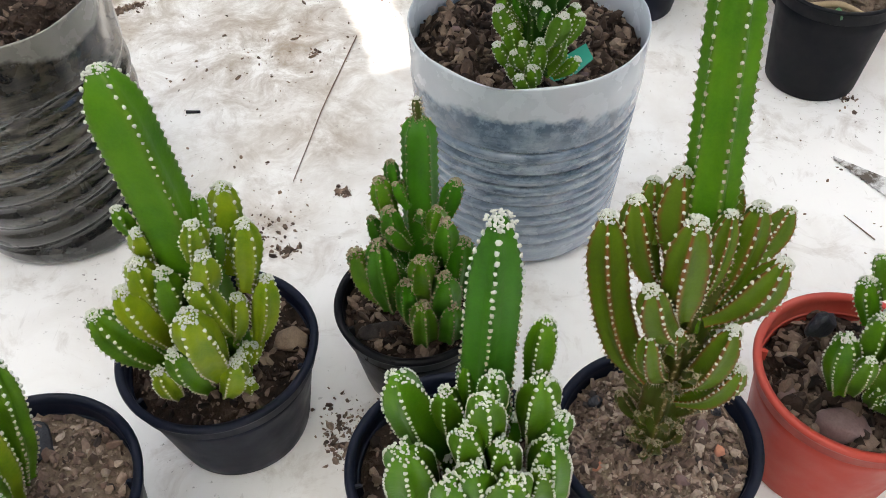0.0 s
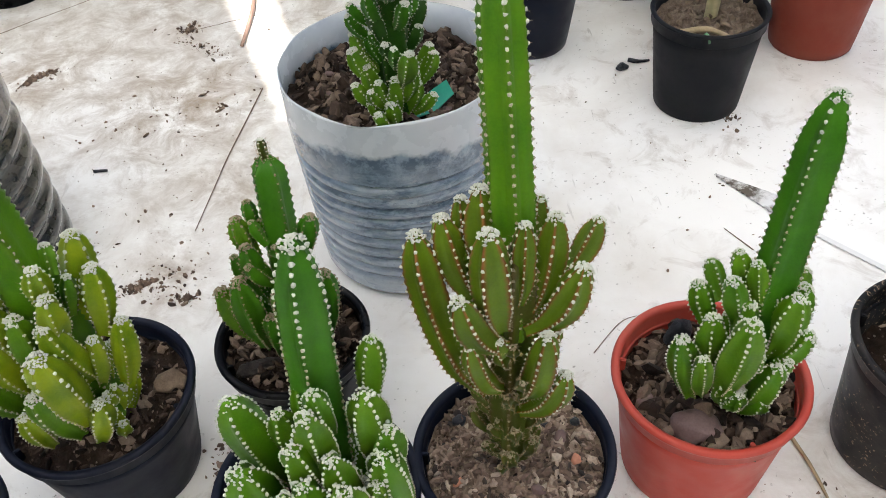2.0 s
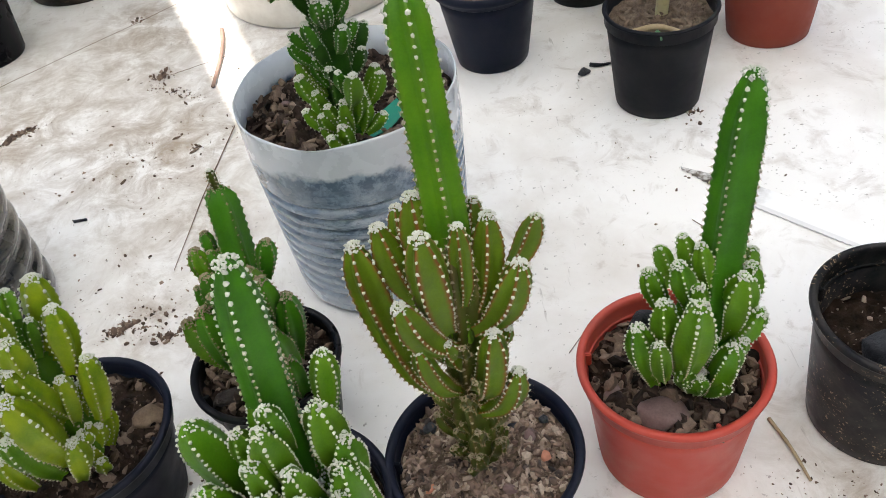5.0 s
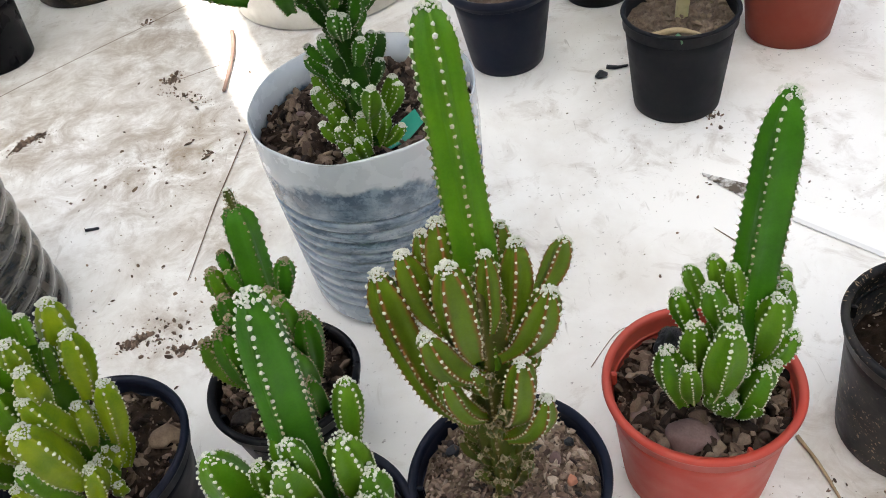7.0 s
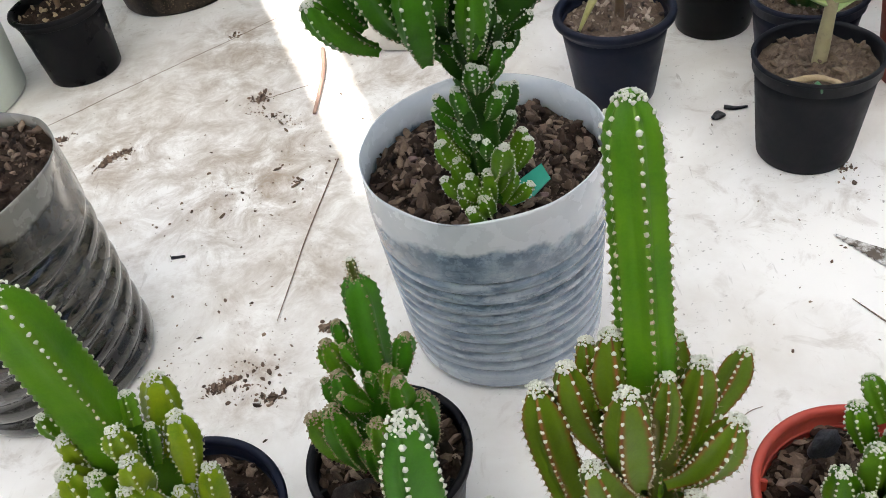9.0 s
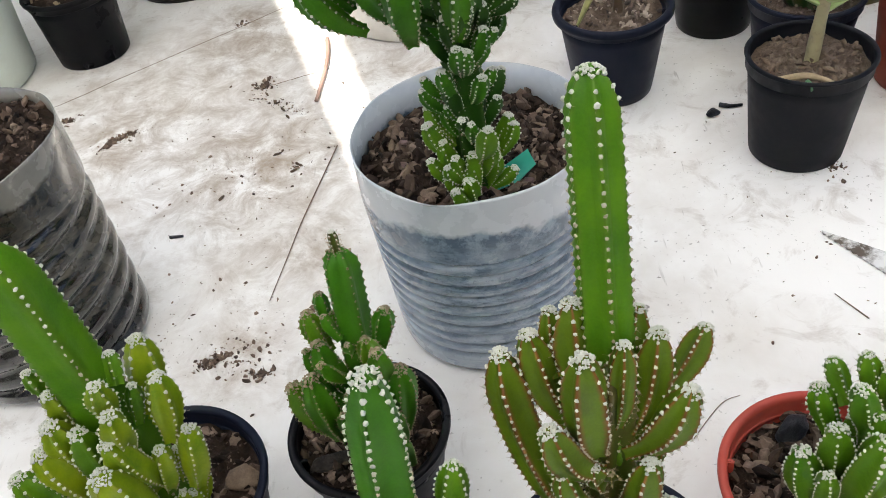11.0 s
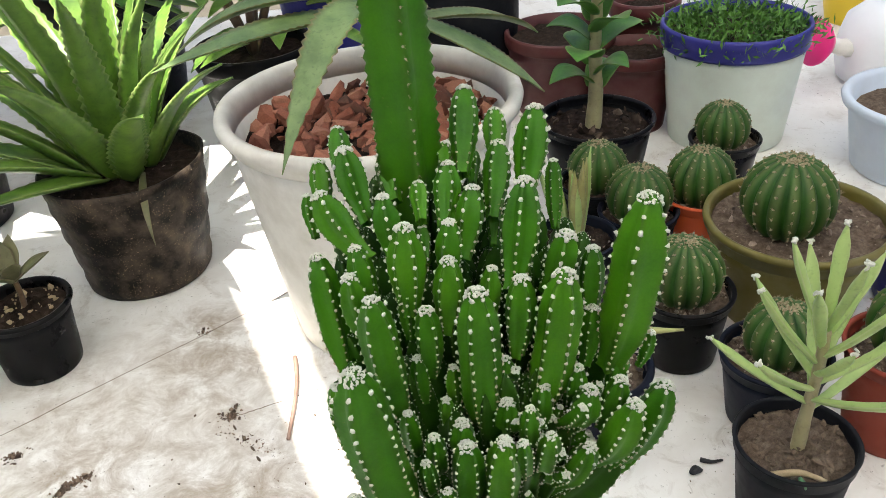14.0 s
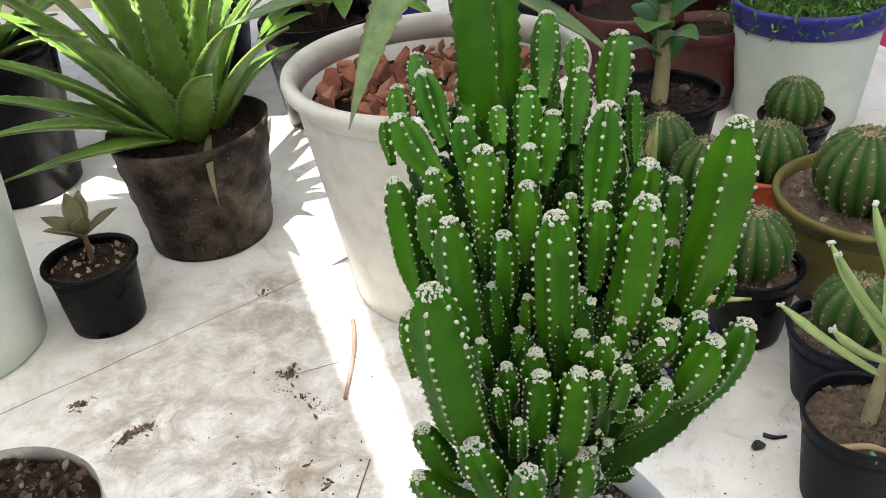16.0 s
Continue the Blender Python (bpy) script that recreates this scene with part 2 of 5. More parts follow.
LITTER = plain_mix("brown_crumbs", [(0.2, (0.09, 0.065, 0.05)), (0.55, (0.22, 0.155, 0.115)), (0.8, (0.38, 0.29, 0.22))], 90, 0.95, 0.3, 0.6, 0.001, 0.15, True)
REDSTONE = plain_mix("purplish_stone", [(0.3, (0.11, 0.065, 0.06)), (0.7, (0.22, 0.15, 0.14))], 70, 0.7, 0.3, 0.6)
COAL = plain_mix("charcoal_lump", [(0.3, (0.012, 0.013, 0.017)), (0.7, (0.05, 0.053, 0.062))], 90, 0.55, 0.3, 0.8, 0.002)
BARK = plain_mix("dry_bark", [(0.3, (0.09, 0.06, 0.04)), (0.7, (0.26, 0.19, 0.13))], 90, 0.9, 0.4, 0.8)
STRAW = plain_mix("pale_dry_twig", [(0.3, (0.30, 0.22, 0.12)), (0.7, (0.48, 0.38, 0.24))], 90, 0.85, 0.3)
TERRA = plain_mix("broken_brick", [(0.15, (0.10, 0.06, 0.045)), (0.4, (0.34, 0.12, 0.075)), (0.75, (0.50, 0.23, 0.15))], 40, 0.9, 0.3, 0.5, 0.001, 0.2, True)


# ---- helpers for shapes ----
RNG = random.Random(7)


def mesh_of(name, verts, faces, material, attrs=(), smooth=True):
    me = bpy.data.meshes.new(name)
    me.from_pydata([tuple(v) for v in verts], [], faces)
    if smooth:
        me.polygons.foreach_set("use_smooth", [True] * len(me.polygons))
    for key, values in attrs:
        a = me.attributes.new(key, "FLOAT", "POINT")
        a.data.foreach_set("value", values)
    me.materials.append(material)
    me.update()
    return me


def part(name, me, parent=None, label="", kind=""):
    ob = new(name, me)
    if parent:
        ob.parent = parent
    return tagged(ob, label=label, kind=kind)


def thing(name, at, label, category, group="", spin=0.0):
    ob = new(name)
    ob.empty_display_size = 0.02
    ob.matrix_basis = pose(*at, 0, 0, spin)
    return tagged(ob, label, category, group)


def lathe(profile, seg=64, wobble=0.0, seed=0, twist=None):
    """Verts and faces of a turned shape; profile is (radius, z) from start to end."""
    verts, faces = [], []
    for r, z in profile:
        for k in range(seg):
            a = 2 * math.pi * k / seg
            w = 1 + wobble * noise.noise(Vector((math.cos(a) * 1.5 + seed, math.sin(a) * 1.5, z * 12)))
            verts.append((r * w * math.cos(a), r * w * math.sin(a), z))
    for i in range(len(profile) - 1):
        for k in range(seg):
            j = (k + 1) % seg
            faces.append((i * seg + k, i * seg + j, (i + 1) * seg + j, (i + 1) * seg + k))
    return verts, faces


ICO_V = []
for a, b in ((1, 1.618), (-1, 1.618), (1, -1.618), (-1, -1.618)):
    ICO_V += [(0, a, b), (a, b, 0), (b, 0, a)]
ICO_V = np.array(ICO_V) / np.linalg.norm(ICO_V[0])
ICO_F = []
for i in range(12):
    for j in range(i + 1, 12):
        for k in range(j + 1, 12):
            p, q, s = ICO_V[i], ICO_V[j], ICO_V[k]
            if max(np.linalg.norm(p - q), np.linalg.norm(q - s), np.linalg.norm(p - s)) < 1.2:
                ICO_F.append((i, j, k) if np.dot(np.cross(q - p, s - p), p) > 0 else (i, k, j))
ICO_F = np.array(ICO_F)


SHARD = np.array([1.3, 0.85, 0.75])


def lumps(spots, seed=1, rough=0.3, flat=(0.7, 1.0)):
    """Many small uneven stones: spots are (x, y, z, size) or (x, y, z, sx, sy, sz)."""
    g = np.random.default_rng(seed)
    verts, faces = [], []
    for i, sp in enumerate(spots):
        v = ICO_V * (1 + g.uniform(-rough, rough, (12, 1)))
        q = np.linalg.qr(g.normal(size=(3, 3)))[0]
        size = np.array(sp[3:6]) if len(sp) > 4 else sp[3] * np.array([1, g.uniform(0.7, 1.2), g.uniform(*flat)])
        v = (v @ q) * size if len(sp) > 4 or flat[0] >= 0.8 else (v * size * SHARD) @ q
        verts.append(v + np.array(sp[:3]))
        faces.append(ICO_F + 12 * i)
    return np.concatenate(verts).tolist(), np.concatenate(faces).tolist()


def rock(sx, sy, sz, seed, cuts=3, rough=0.25, freq=1.6):
    bm = bmesh.new()
    bmesh.ops.create_icosphere(bm, subdivisions=cuts, radius=1)
    pick = random.Random(int(seed * 97))
    facets = [(Vector((pick.gauss(0, 1), pick.gauss(0, 1), pick.gauss(0, 1))).normalized(), pick.uniform(0.62, 0.88)) for _ in range(9)]
    for v in bm.verts:
        n = noise.noise(v.co * freq + Vector((seed, 0, 0))) + 0.4 * noise.noise(v.co * freq * 3 + Vector((0, seed, 0)))
        v.co *= 1 + rough * n
        for d, h in facets:
            over = v.co.dot(d) - h
            if over > 0:
                v.co -= d * over
        v.co = Vector((v.co.x * sx, v.co.y * sy, v.co.z * sz))
    out = [tuple(v.co) for v in bm.verts], [tuple(v.index for v in f.verts) for f in bm.faces]
    bm.free()
    return out


SECTION = ((0.0, 1.0, 1.0), (0.10, 0.93, 0.7), (0.28, 0.785, 0.2), (0.5, 0.675, 0.0), (0.72, 0.785, 0.2), (0.90, 0.93, 0.7))


def stem(parent, name, base, tip, r, skin, ribs=5, out=0.5, up=0.5, wool=1.0, woolly=None, spines=0, gap=0.0043, label="", foot=0.75, blunt=1.5, seed=0, neck=3.2, aim=None, taper=0.10, cap=1.0):
    """One ribbed cactus stem, bent from base to tip, with woolly tufts along its ribs."""
    g = np.random.default_rng(int(abs(base[0] * 7919 + tip[1] * 104729 + tip[2] * 15485) * 1000) + seed)
    b, t = Vector(base), Vector(tip)
    d = t - b
    c = b + Vector((d.x * out, d.y * out, d.z * up))
    length = sum(((b.lerp(c, (k + 1) / 8).lerp(c.lerp(t, (k + 1) / 8), (k + 1) / 8)) - (b.lerp(c, k / 8).lerp(c.lerp(t, k / 8), k / 8))).length for k in range(8))
    dome = min(r * blunt * 1.25, length * 0.6)
    body = max(4, int((length - 0.3 * r) / (gap / 2)))
    ss = [(length - 0.3 * r) / length * k / body for k in range(body + 1)] + [1 - r * x / length for x in (0.16, 0.07, 0.02)]
    ages = []
    spin = g.uniform(0, 2 * math.pi) if aim is None else aim
    side = None if aim is None else Vector((0, -1, 0.3))
    verts, crest, along, tufts = [], [], [], []
    m = ribs * len(SECTION)
    for i, s in enumerate(ss):
        p = b.lerp(c, s).lerp(c.lerp(t, s), s)
        w = ((c - b).lerp(t - c, s)).normalized()
        side = (side - w * side.dot(w)).normalized() if side else w.orthogonal().normalized()
        other = w.cross(side)
        u = (1 - s) * length
        grow = min(1, s * length / (neck * r))
        rad = r * (foot + (1 - foot) * grow * grow * (3 - 2 * grow))
        rad *= 1 - taper * s
        if u < dome:
            rad *= max(0.02, 1 - (1 - u / dome) ** 2.2) ** 0.6
        rad *= 1 + 0.03 * noise.noise(p * 60)
        for j in range(ribs):
            wav = 1 + (0.05 if i % 2 == 0 else -0.045) * (u > dome * 0.3)
            for f, k, cr in SECTION:
                a = spin + 2 * math.pi * (j + f) / ribs
                q = rad * (k * (wav if cr > 0.5 else 1))
                verts.append(p + (side * math.cos(a) + other * math.sin(a)) * q)
                crest.append(cr)
                along.append(s)
            if wool > 0 and s > 0.04 and i % 2 == 0 and i <= body:
                a = spin + 2 * math.pi * (j + g.uniform(-0.02, 0.02)) / ribs
                o = side * math.cos(a) + other * math.sin(a)
                size = 0.00056 * wool * g.uniform(0.88, 1.12) * (1.0 + 0.25 * max(0, 1 - u / (2.6 * r))) * (0.8 + 0.2 * s) * min(1.15, 0.35 + r / 0.0115) * (gap / 0.0028) ** 0.5
                tufts.append((p + o * (rad * 1.0 + size * 0.15), size, o, w))
                ages.append(min(1, u / (5.0 * r)))
    faces = []
    for i in range(len(ss) - 1):
        for k in range(m):
            n = (k + 1) % m
            faces.append((i * m + k, i * m + n, (i + 1) * m + n, (i + 1) * m + k))
    faces.append(tuple(range((len(ss) - 1) * m, len(ss) * m)))
    ob = part(name, mesh_of(name, verts, faces, skin, (("crest", crest), ("along", along))), parent, label)
    if wool > 0:
        for _ in range(int(80 * wool * cap)):
            o = Vector(g.normal(size=3))
            o = (o - w * o.dot(w)).normalized()
            k = 0.46 * g.uniform(0, 1) ** 0.6
            tufts.append((t + o * r * k - w * (0.0003 + 1.05 * r * k * k), 0.00046 * wool * g.uniform(0.6, 1.3) * min(1.0, 0.3 + r / 0.011), o, w))
            ages.append(0.0)
        tv, tf = lumps([(*(q[0]), q[1]) for q in tufts], int(g.integers(1000000)), 0.35, (0.8, 1.2))
        part("wool", mesh_of("wool", tv, tf, woolly or WOOL, (("age", np.repeat(ages, 12).tolist()),)), ob, "white woolly areoles", "stuff")
        if spines:
            sv, sf = [], []
            for (q, size, o, w_), age in zip(tufts, ages):
                for _ in range(spines if age > 0.15 else 0):
                    way = (o + Vector(g.normal(size=3)) * 0.55).normalized()
                    tang = way.orthogonal().normalized() * 0.00009
                    n = len(sv)
                    tang2 = way.cross(tang)
                    sv += [q + tang, q - tang * 0.5 + tang2, q - tang * 0.5 - tang2, q + way * g.uniform(0.0011, 0.0026)]
                    sf += [(n, n + 1, n + 3), (n + 1, n + 2, n + 3), (n + 2, n, n + 3)]
            part("bristle", mesh_of("bristle", sv, sf, SPINE, smooth=False), ob, "fine tan spines", "stuff")
    return ob


def shoots(parent, origin, rows, skins, wool=1.3, woolly=None, spines=0, out=0.62, up=0.42, gap=0.0036, foot=0.62, cap=1.0):
    """Side shoots; a row holds the foot x, y, z, the tip x, y, z and the radius."""
    o = Vector(origin)
    for k, (bx, by, bz, x, y, z, r) in enumerate(rows):
        stem(parent, "shoot", Vector((bx, by, bz)) - o, Vector((x, y, z)) - o, r, skins[k % len(skins)], 5 + (k % 4 == 1), out, up, wool, woolly, spines, gap=gap * min(1.1, 0.7 + r / 0.025), foot=foot, neck=3.4, taper=0.0, blunt=1.8, cap=cap)


def knobs(parent, count, seed, centre, spread, z0, z1, r0, r1, skin, wool=1.1, woolly=None, front=None, spines=0):
    """A crowd of small pups round a trunk."""
    g = random.Random(seed)
    for k in range(count):
        a = g.uniform(0, 2 * math.pi) if front is None else g.uniform(*front)
        z = z0 + (z1 - z0) * g.random()
        rr = spread * g.uniform(0.45, 1.0)
        r = g.uniform(r0, r1)
        b = Vector((centre[0] + math.cos(a) * rr * 0.4, centre[1] + math.sin(a) * rr * 0.4, z))
        t = b + Vector((math.cos(a) * rr * 0.5, math.sin(a) * rr * 0.5, r * g.uniform(3.0, 4.6)))
        stem(parent, "pup", b, t, r, skin, g.choice((4, 5)), 0.75, 0.4, wool, woolly, spines, gap=0.0026, foot=0.6, seed=k)


def soil_top(parent, r, z, material, mound=0.004, seed=0, rough=0.0042, gravel=120, grit=GRAVEL, gsize=(0.0006, 0.0022), label="", name="soil"):
    verts, faces, rings, seg = [(0, 0, z + mound)], [], 12, 48
    for i in range(1, rings + 1):
        q = i / rings
        for k in range(seg):
            a = 2 * math.pi * k / seg
            p = Vector((r * q * math.cos(a), r * q * math.sin(a), 0))
            h = mound * (1 - q * q) + rough * (noise.noise(p * 90 + Vector((seed, 0, 0))) + 0.6 * noise.noise(p * 260 + Vector((0, seed, 0))))
            verts.append((p.x, p.y, z + h))
    faces += [(0, 1 + k, 1 + (k + 1) % seg) for k in range(seg)]
    for i in range(rings - 1):
        for k in range(seg):
            j = (k + 1) % seg
            faces.append((1 + i * seg + k, 1 + (i + 1) * seg + k, 1 + (i + 1) * seg + j, 1 + i * seg + j))
    ob = part(name, mesh_of(name, verts, faces, material), parent, label)
    if gravel:
        g = np.random.default_rng(seed + 5)
        spots = []
        for _ in range(gravel):
            a, q = g.uniform(0, 2 * math.pi), math.sqrt(g.uniform(0, 0.94))
            p = Vector((r * q * math.cos(a), r * q * math.sin(a), 0))
            h = mound * (1 - q * q) + rough * (noise.noise(p * 90 + Vector((seed, 0, 0))) + 0.6 * noise.noise(p * 260 + Vector((0, seed, 0))))
            size = gsize[0] * 1.0 + (gsize[1] - gsize[0]) * g.uniform() ** 4
            spots.append((p.x, p.y, z + h + size * 0.3, size))
        gv, gf = lumps(spots, seed, 0.35, (0.5, 0.9))
        part("gravel", mesh_of("gravel", gv, gf, grit, smooth=False), ob, "loose grit and small stones", "stuff")
    return ob


def nursery_pot(at, h, r, rb, material, label, soil=SOIL, sink=0.012, group="small plant pots", seed=0, gravel=130, rim=0.0028, band=0.011, notch=True, mound=0.004, gsize=(0.0006, 0.0024), grit=GRAVEL, category="plant pot"):
    """A tapered plastic pot with a rolled lip, a collar, a base and its soil."""
    ob = thing("plant_pot", at, label, category, group, spin=(seed * 47) % 360)
    t = 0.0014
    rn = r - rim
    zb = h - band
    taper = lambda z: rb + (rn - 0.0012 - rb) * z / zb
    wall = [(0.001, 0.003), (rb * 0.8, 0.0028), (rb * 0.86, 0.0), (rb - 0.0012, 0.0), (rb, 0.0015)]
    wall += [(taper(zb * k / 8), zb * k / 8) for k in range(1, 9)]
    wall += [(taper(zb) - t, zb), (taper(zb * 0.5) - t, zb * 0.5), (rb - t, 0.005), (0.001, 0.005)]
    part("body", mesh_of("body", *lathe(wall, 64, 0.006, seed), material), ob)
    lip = [(rn - 0.0014, zb - 0.0012), (rn + 0.0004, zb), (rn + 0.0004, h - rim * 1.6), (r - 0.0006, h - rim * 1.3), (r, h - rim * 0.7), (r - 0.0006, h - rim * 0.15), (r - rim * 0.7, h),
           (rn - t, h - rim * 0.3), (rn - t * 1.3, h - rim * 1.3), (rn - t * 1.5, zb), (rn - t * 2.4, zb - 0.0012), (rn - 0.0014, zb - 0.0012)]
    part("rim", mesh_of("rim", *lathe(lip, 72, 0.006, seed), material), ob, "rolled plastic rim")
    if notch:
        for k in range(3):
            a = 2.1 * k + seed
            bm = bmesh.new()
            bmesh.ops.create_cube(bm, size=1)
            bmesh.ops.scale(bm, vec=(0.004, 0.0022, band * 0.8), verts=bm.verts)
            bmesh.ops.bevel(bm, geom=bm.edges[:], offset=0.0006, segments=2, affect="EDGES")
            bmesh.ops.transform(bm, matrix=Matrix.Rotation(a, 4, "Z") @ Matrix.Translation((rn - 0.0028, 0, zb + band * 0.4)), verts=bm.verts)
            me = bpy.data.meshes.new("lug")
            bm.to_mesh(me)
            bm.free()
            me.materials.append(material)
            part("lug", me, ob)
    if soil:
        zs = h - sink
        rs = min(taper(min(zs, zb)) - t, rn - t * 1.4) - 0.0002
        soil_top(ob, rs, zs, soil, mound, seed, gravel=gravel, gsize=gsize, grit=grit)
    return ob


# ---- the large structure ----
def slab(name, x0, y0, x1, y1, z0, z1, material, label="", kind="structure", bevel=0.003, category=""):
    bm = bmesh.new()
    bmesh.ops.create_cube(bm, size=1)
    bmesh.ops.scale(bm, vec=(x1 - x0, y1 - y0, z1 - z0), verts=bm.verts)
    bmesh.ops.translate(bm, vec=((x0 + x1) / 2, (y0 + y1) / 2, (z0 + z1) / 2), verts=bm.verts)
    bmesh.ops.bevel(bm, geom=bm.edges[:], offset=bevel, segments=2, affect="EDGES")
    me = bpy.data.meshes.new(name)
    bm.to_mesh(me)
    bm.free()
    me.materials.append(material)
    return tagged(new(name, me), label, category, "", kind)


EARTH = plain_mix("trodden_earth", [(0.3, (0.16, 0.12, 0.08)), (0.6, (0.27, 0.21, 0.15)), (0.8, (0.36, 0.30, 0.22))], 3, 0.95, 0.4, 0.8, 0.01, 0.1)
SHEET = Mat("added_milky_sheet")
SHEET_T = SHEET.t.nodes.new("ShaderNodeBsdfTranslucent")
SHEET_T.inputs["Color"].default_value = (0.80, 0.80, 0.78, 1)
SHEET_MIX = SHEET.n("ShaderNodeMixShader", Fac=0.8)
SHEET.done(SHEET.ramp(SHEET.noise(3, 4), [(0.3, (0.50, 0.50, 0.48)), (0.7, (0.62, 0.62, 0.60))]), 0.6, 0.3)
SHEET.link(SHEET.b.outputs[0], SHEET_MIX.inputs[1])
SHEET.link(SHEET_T.outputs[0], SHEET_MIX.inputs[2])
SHEET.link(SHEET_MIX.outputs[0], SHEET.t.nodes["Material Output"].inputs["Surface"])
SHEETING = SHEET.m
BLOCKER = plain_mix("added_grey_blocker", [(0.3, (0.20, 0.19, 0.16)), (0.7, (0.30, 0.28, 0.24))], 3, 0.9, 0.2, 0.5, 0.004, 0.2)
tagged(new("ground", mesh_of("ground", [(-400, -400, -0.78), (400, -400, -0.78), (400, 400, -0.78), (-400, 400, -0.78)], [(0, 1, 2, 3)], EARTH)), "trodden bare earth under the tables", kind="structure")
slab("tabletop", -1.5, -0.45, 1.6, 2.15, -0.03, 0.0, TABLE, "white painted board table with soil stains", category="table")
for x in (-1.4, 1.5):
    for y in (-0.35, 2.05):
        slab("table_leg", x - 0.03, y - 0.03, x + 0.03, y + 0.03, -0.78, -0.03, TABLE, "white painted wooden table leg", category="table leg")


def shadow_on(x, y, z):
    """The spot at height z whose sun shadow falls on the table at (x, y)."""
    return Vector((x, y, 0)) + SUN_TO * (z / SUN_TO.z)


def unseen_shade_sheet(name, corners, z):
    """A flat unseen sheet added to block sun, outlined by its table shade."""
    top = [shadow_on(x, y, z) for x, y in corners]
    n = len(top)
    verts = top + [p - Vector((0, 0, 0.012)) for p in top]
    faces = [tuple(range(n)), tuple(range(2 * n - 1, n - 1, -1))] + [(i, i + n, (i + 1) % n + n, (i + 1) % n) for i in range(n)]
    tagged(new(name, mesh_of(name, verts, faces, SHEETING, smooth=False)), "unseen milky sheet added to shade the table from the sun", kind="structure")


# Unseen sheets added to diffuse the sun; their gap shapes the bright strip.
SHEET_Z = 2.2
unseen_shade_sheet("unseen_shade_sheet", [(-0.235, 1.185), (-0.036, 0.622), (-0.036, -3.2), (-1.9, -3.2), (-1.9, 1.15), (-0.47, 1.17)], SHEET_Z)
unseen_shade_sheet("unseen_shade_sheet", [(-0.47, 1.36), (-1.9, 1.36), (-1.9, 2.9), (-0.47, 2.9)], SHEET_Z)
unseen_shade_sheet("unseen_shade_sheet", [(-0.094, 0.93), (-0.150, 1.175), (-0.200, 1.46), (-0.4695, 1.46), (-0.4695, 2.9), (2.1, 2.9), (2.1, -3.2), (-0.0362, -3.2), (-0.0362, 0.607), (-0.005, 0.622)], SHEET_Z)
# Unseen walls added round the table to cut light from the sides.
slab("blocker_west", -2.75, -2.0, -2.6, 3.8, -0.78, 1.25, BLOCKER, "unseen grey wall added to cut side light")
slab("blocker_east", 2.8, -2.0, 2.95, 3.8, -0.78, 1.25, BLOCKER, "unseen grey wall added to cut side light")
slab("blocker_south", -2.6, -2.0, 2.8, -1.85, -0.78, 1.25, BLOCKER, "unseen grey wall added to cut side light")
slab("blocker_north", -2.6, 3.65, 2.8, 3.8, -0.78, 1.25, BLOCKER, "unseen grey wall added to cut side light")


def seam(name, a, b, w, material, lift=0.0006):
    """A fine dark line: a joint or pencil-thin scratch in the board."""
    a, b = Vector((*a, 0)), Vector((*b, 0))
    d = (b - a).normalized()
    o = Vector((-d.y, d.x, 0)) * w / 2
    verts, faces, n = [], [], 24
    for k in range(n + 1):
        p = a.lerp(b, k / n) + o * 3 * noise.noise(a * 40 + Vector((k * 0.7, 0, 0)))
        q = 0.6 + 0.8 * abs(noise.noise(Vector((k * 0.9, a.x * 30, 1))))
        verts += [p + o * q + Vector((0, 0, 0.0002)), p + Vector((0, 0, lift + 0.0002)), p - o * q + Vector((0, 0, 0.0002))]
    for k in range(n):
        for j in (0, 1):
            faces.append((3 * k + j, 3 * k + 3 + j, 3 * k + 4 + j, 3 * k + 1 + j))
    return tagged(new(name, mesh_of(name, verts, faces, material)), "thin dark joint line in the board", kind="structure")


seam("joint_1", (-0.66, 0.563), (-0.06, 1.005), 0.0014, LITTER, 0.0003)
seam("joint_2", (-0.147, 0.770), (-0.060, 0.800), 0.0012, LITTER, 0.0003)

# ---- the seven potted cacti in front ----
P_LEFT = (-0.091, 0.281, 0)
nursery_pot(P_LEFT, 0.069, 0.051, 0.037, NAVY, "black plastic pot with a blue-black rolled rim", sink=0.011, seed=1, gravel=800, grit=CRUMB, gsize=(0.0006, 0.0036))
c = thing("cactus", (-0.087, 0.273, 0.055), "yellow-green ribbed cactus with a slanting column and many offsets", "cactus", "potted column cacti")
O = c.location
stem(c, "column", Vector((-0.076, 0.264, 0.075)) - O, Vector((-0.092, 0.270, 0.244)) - O, 0.0132, SKIN_BRIGHT, 4, 0.35, 0.5, 1.1, foot=0.8, aim=0.75, taper=0.12, gap=0.0037)
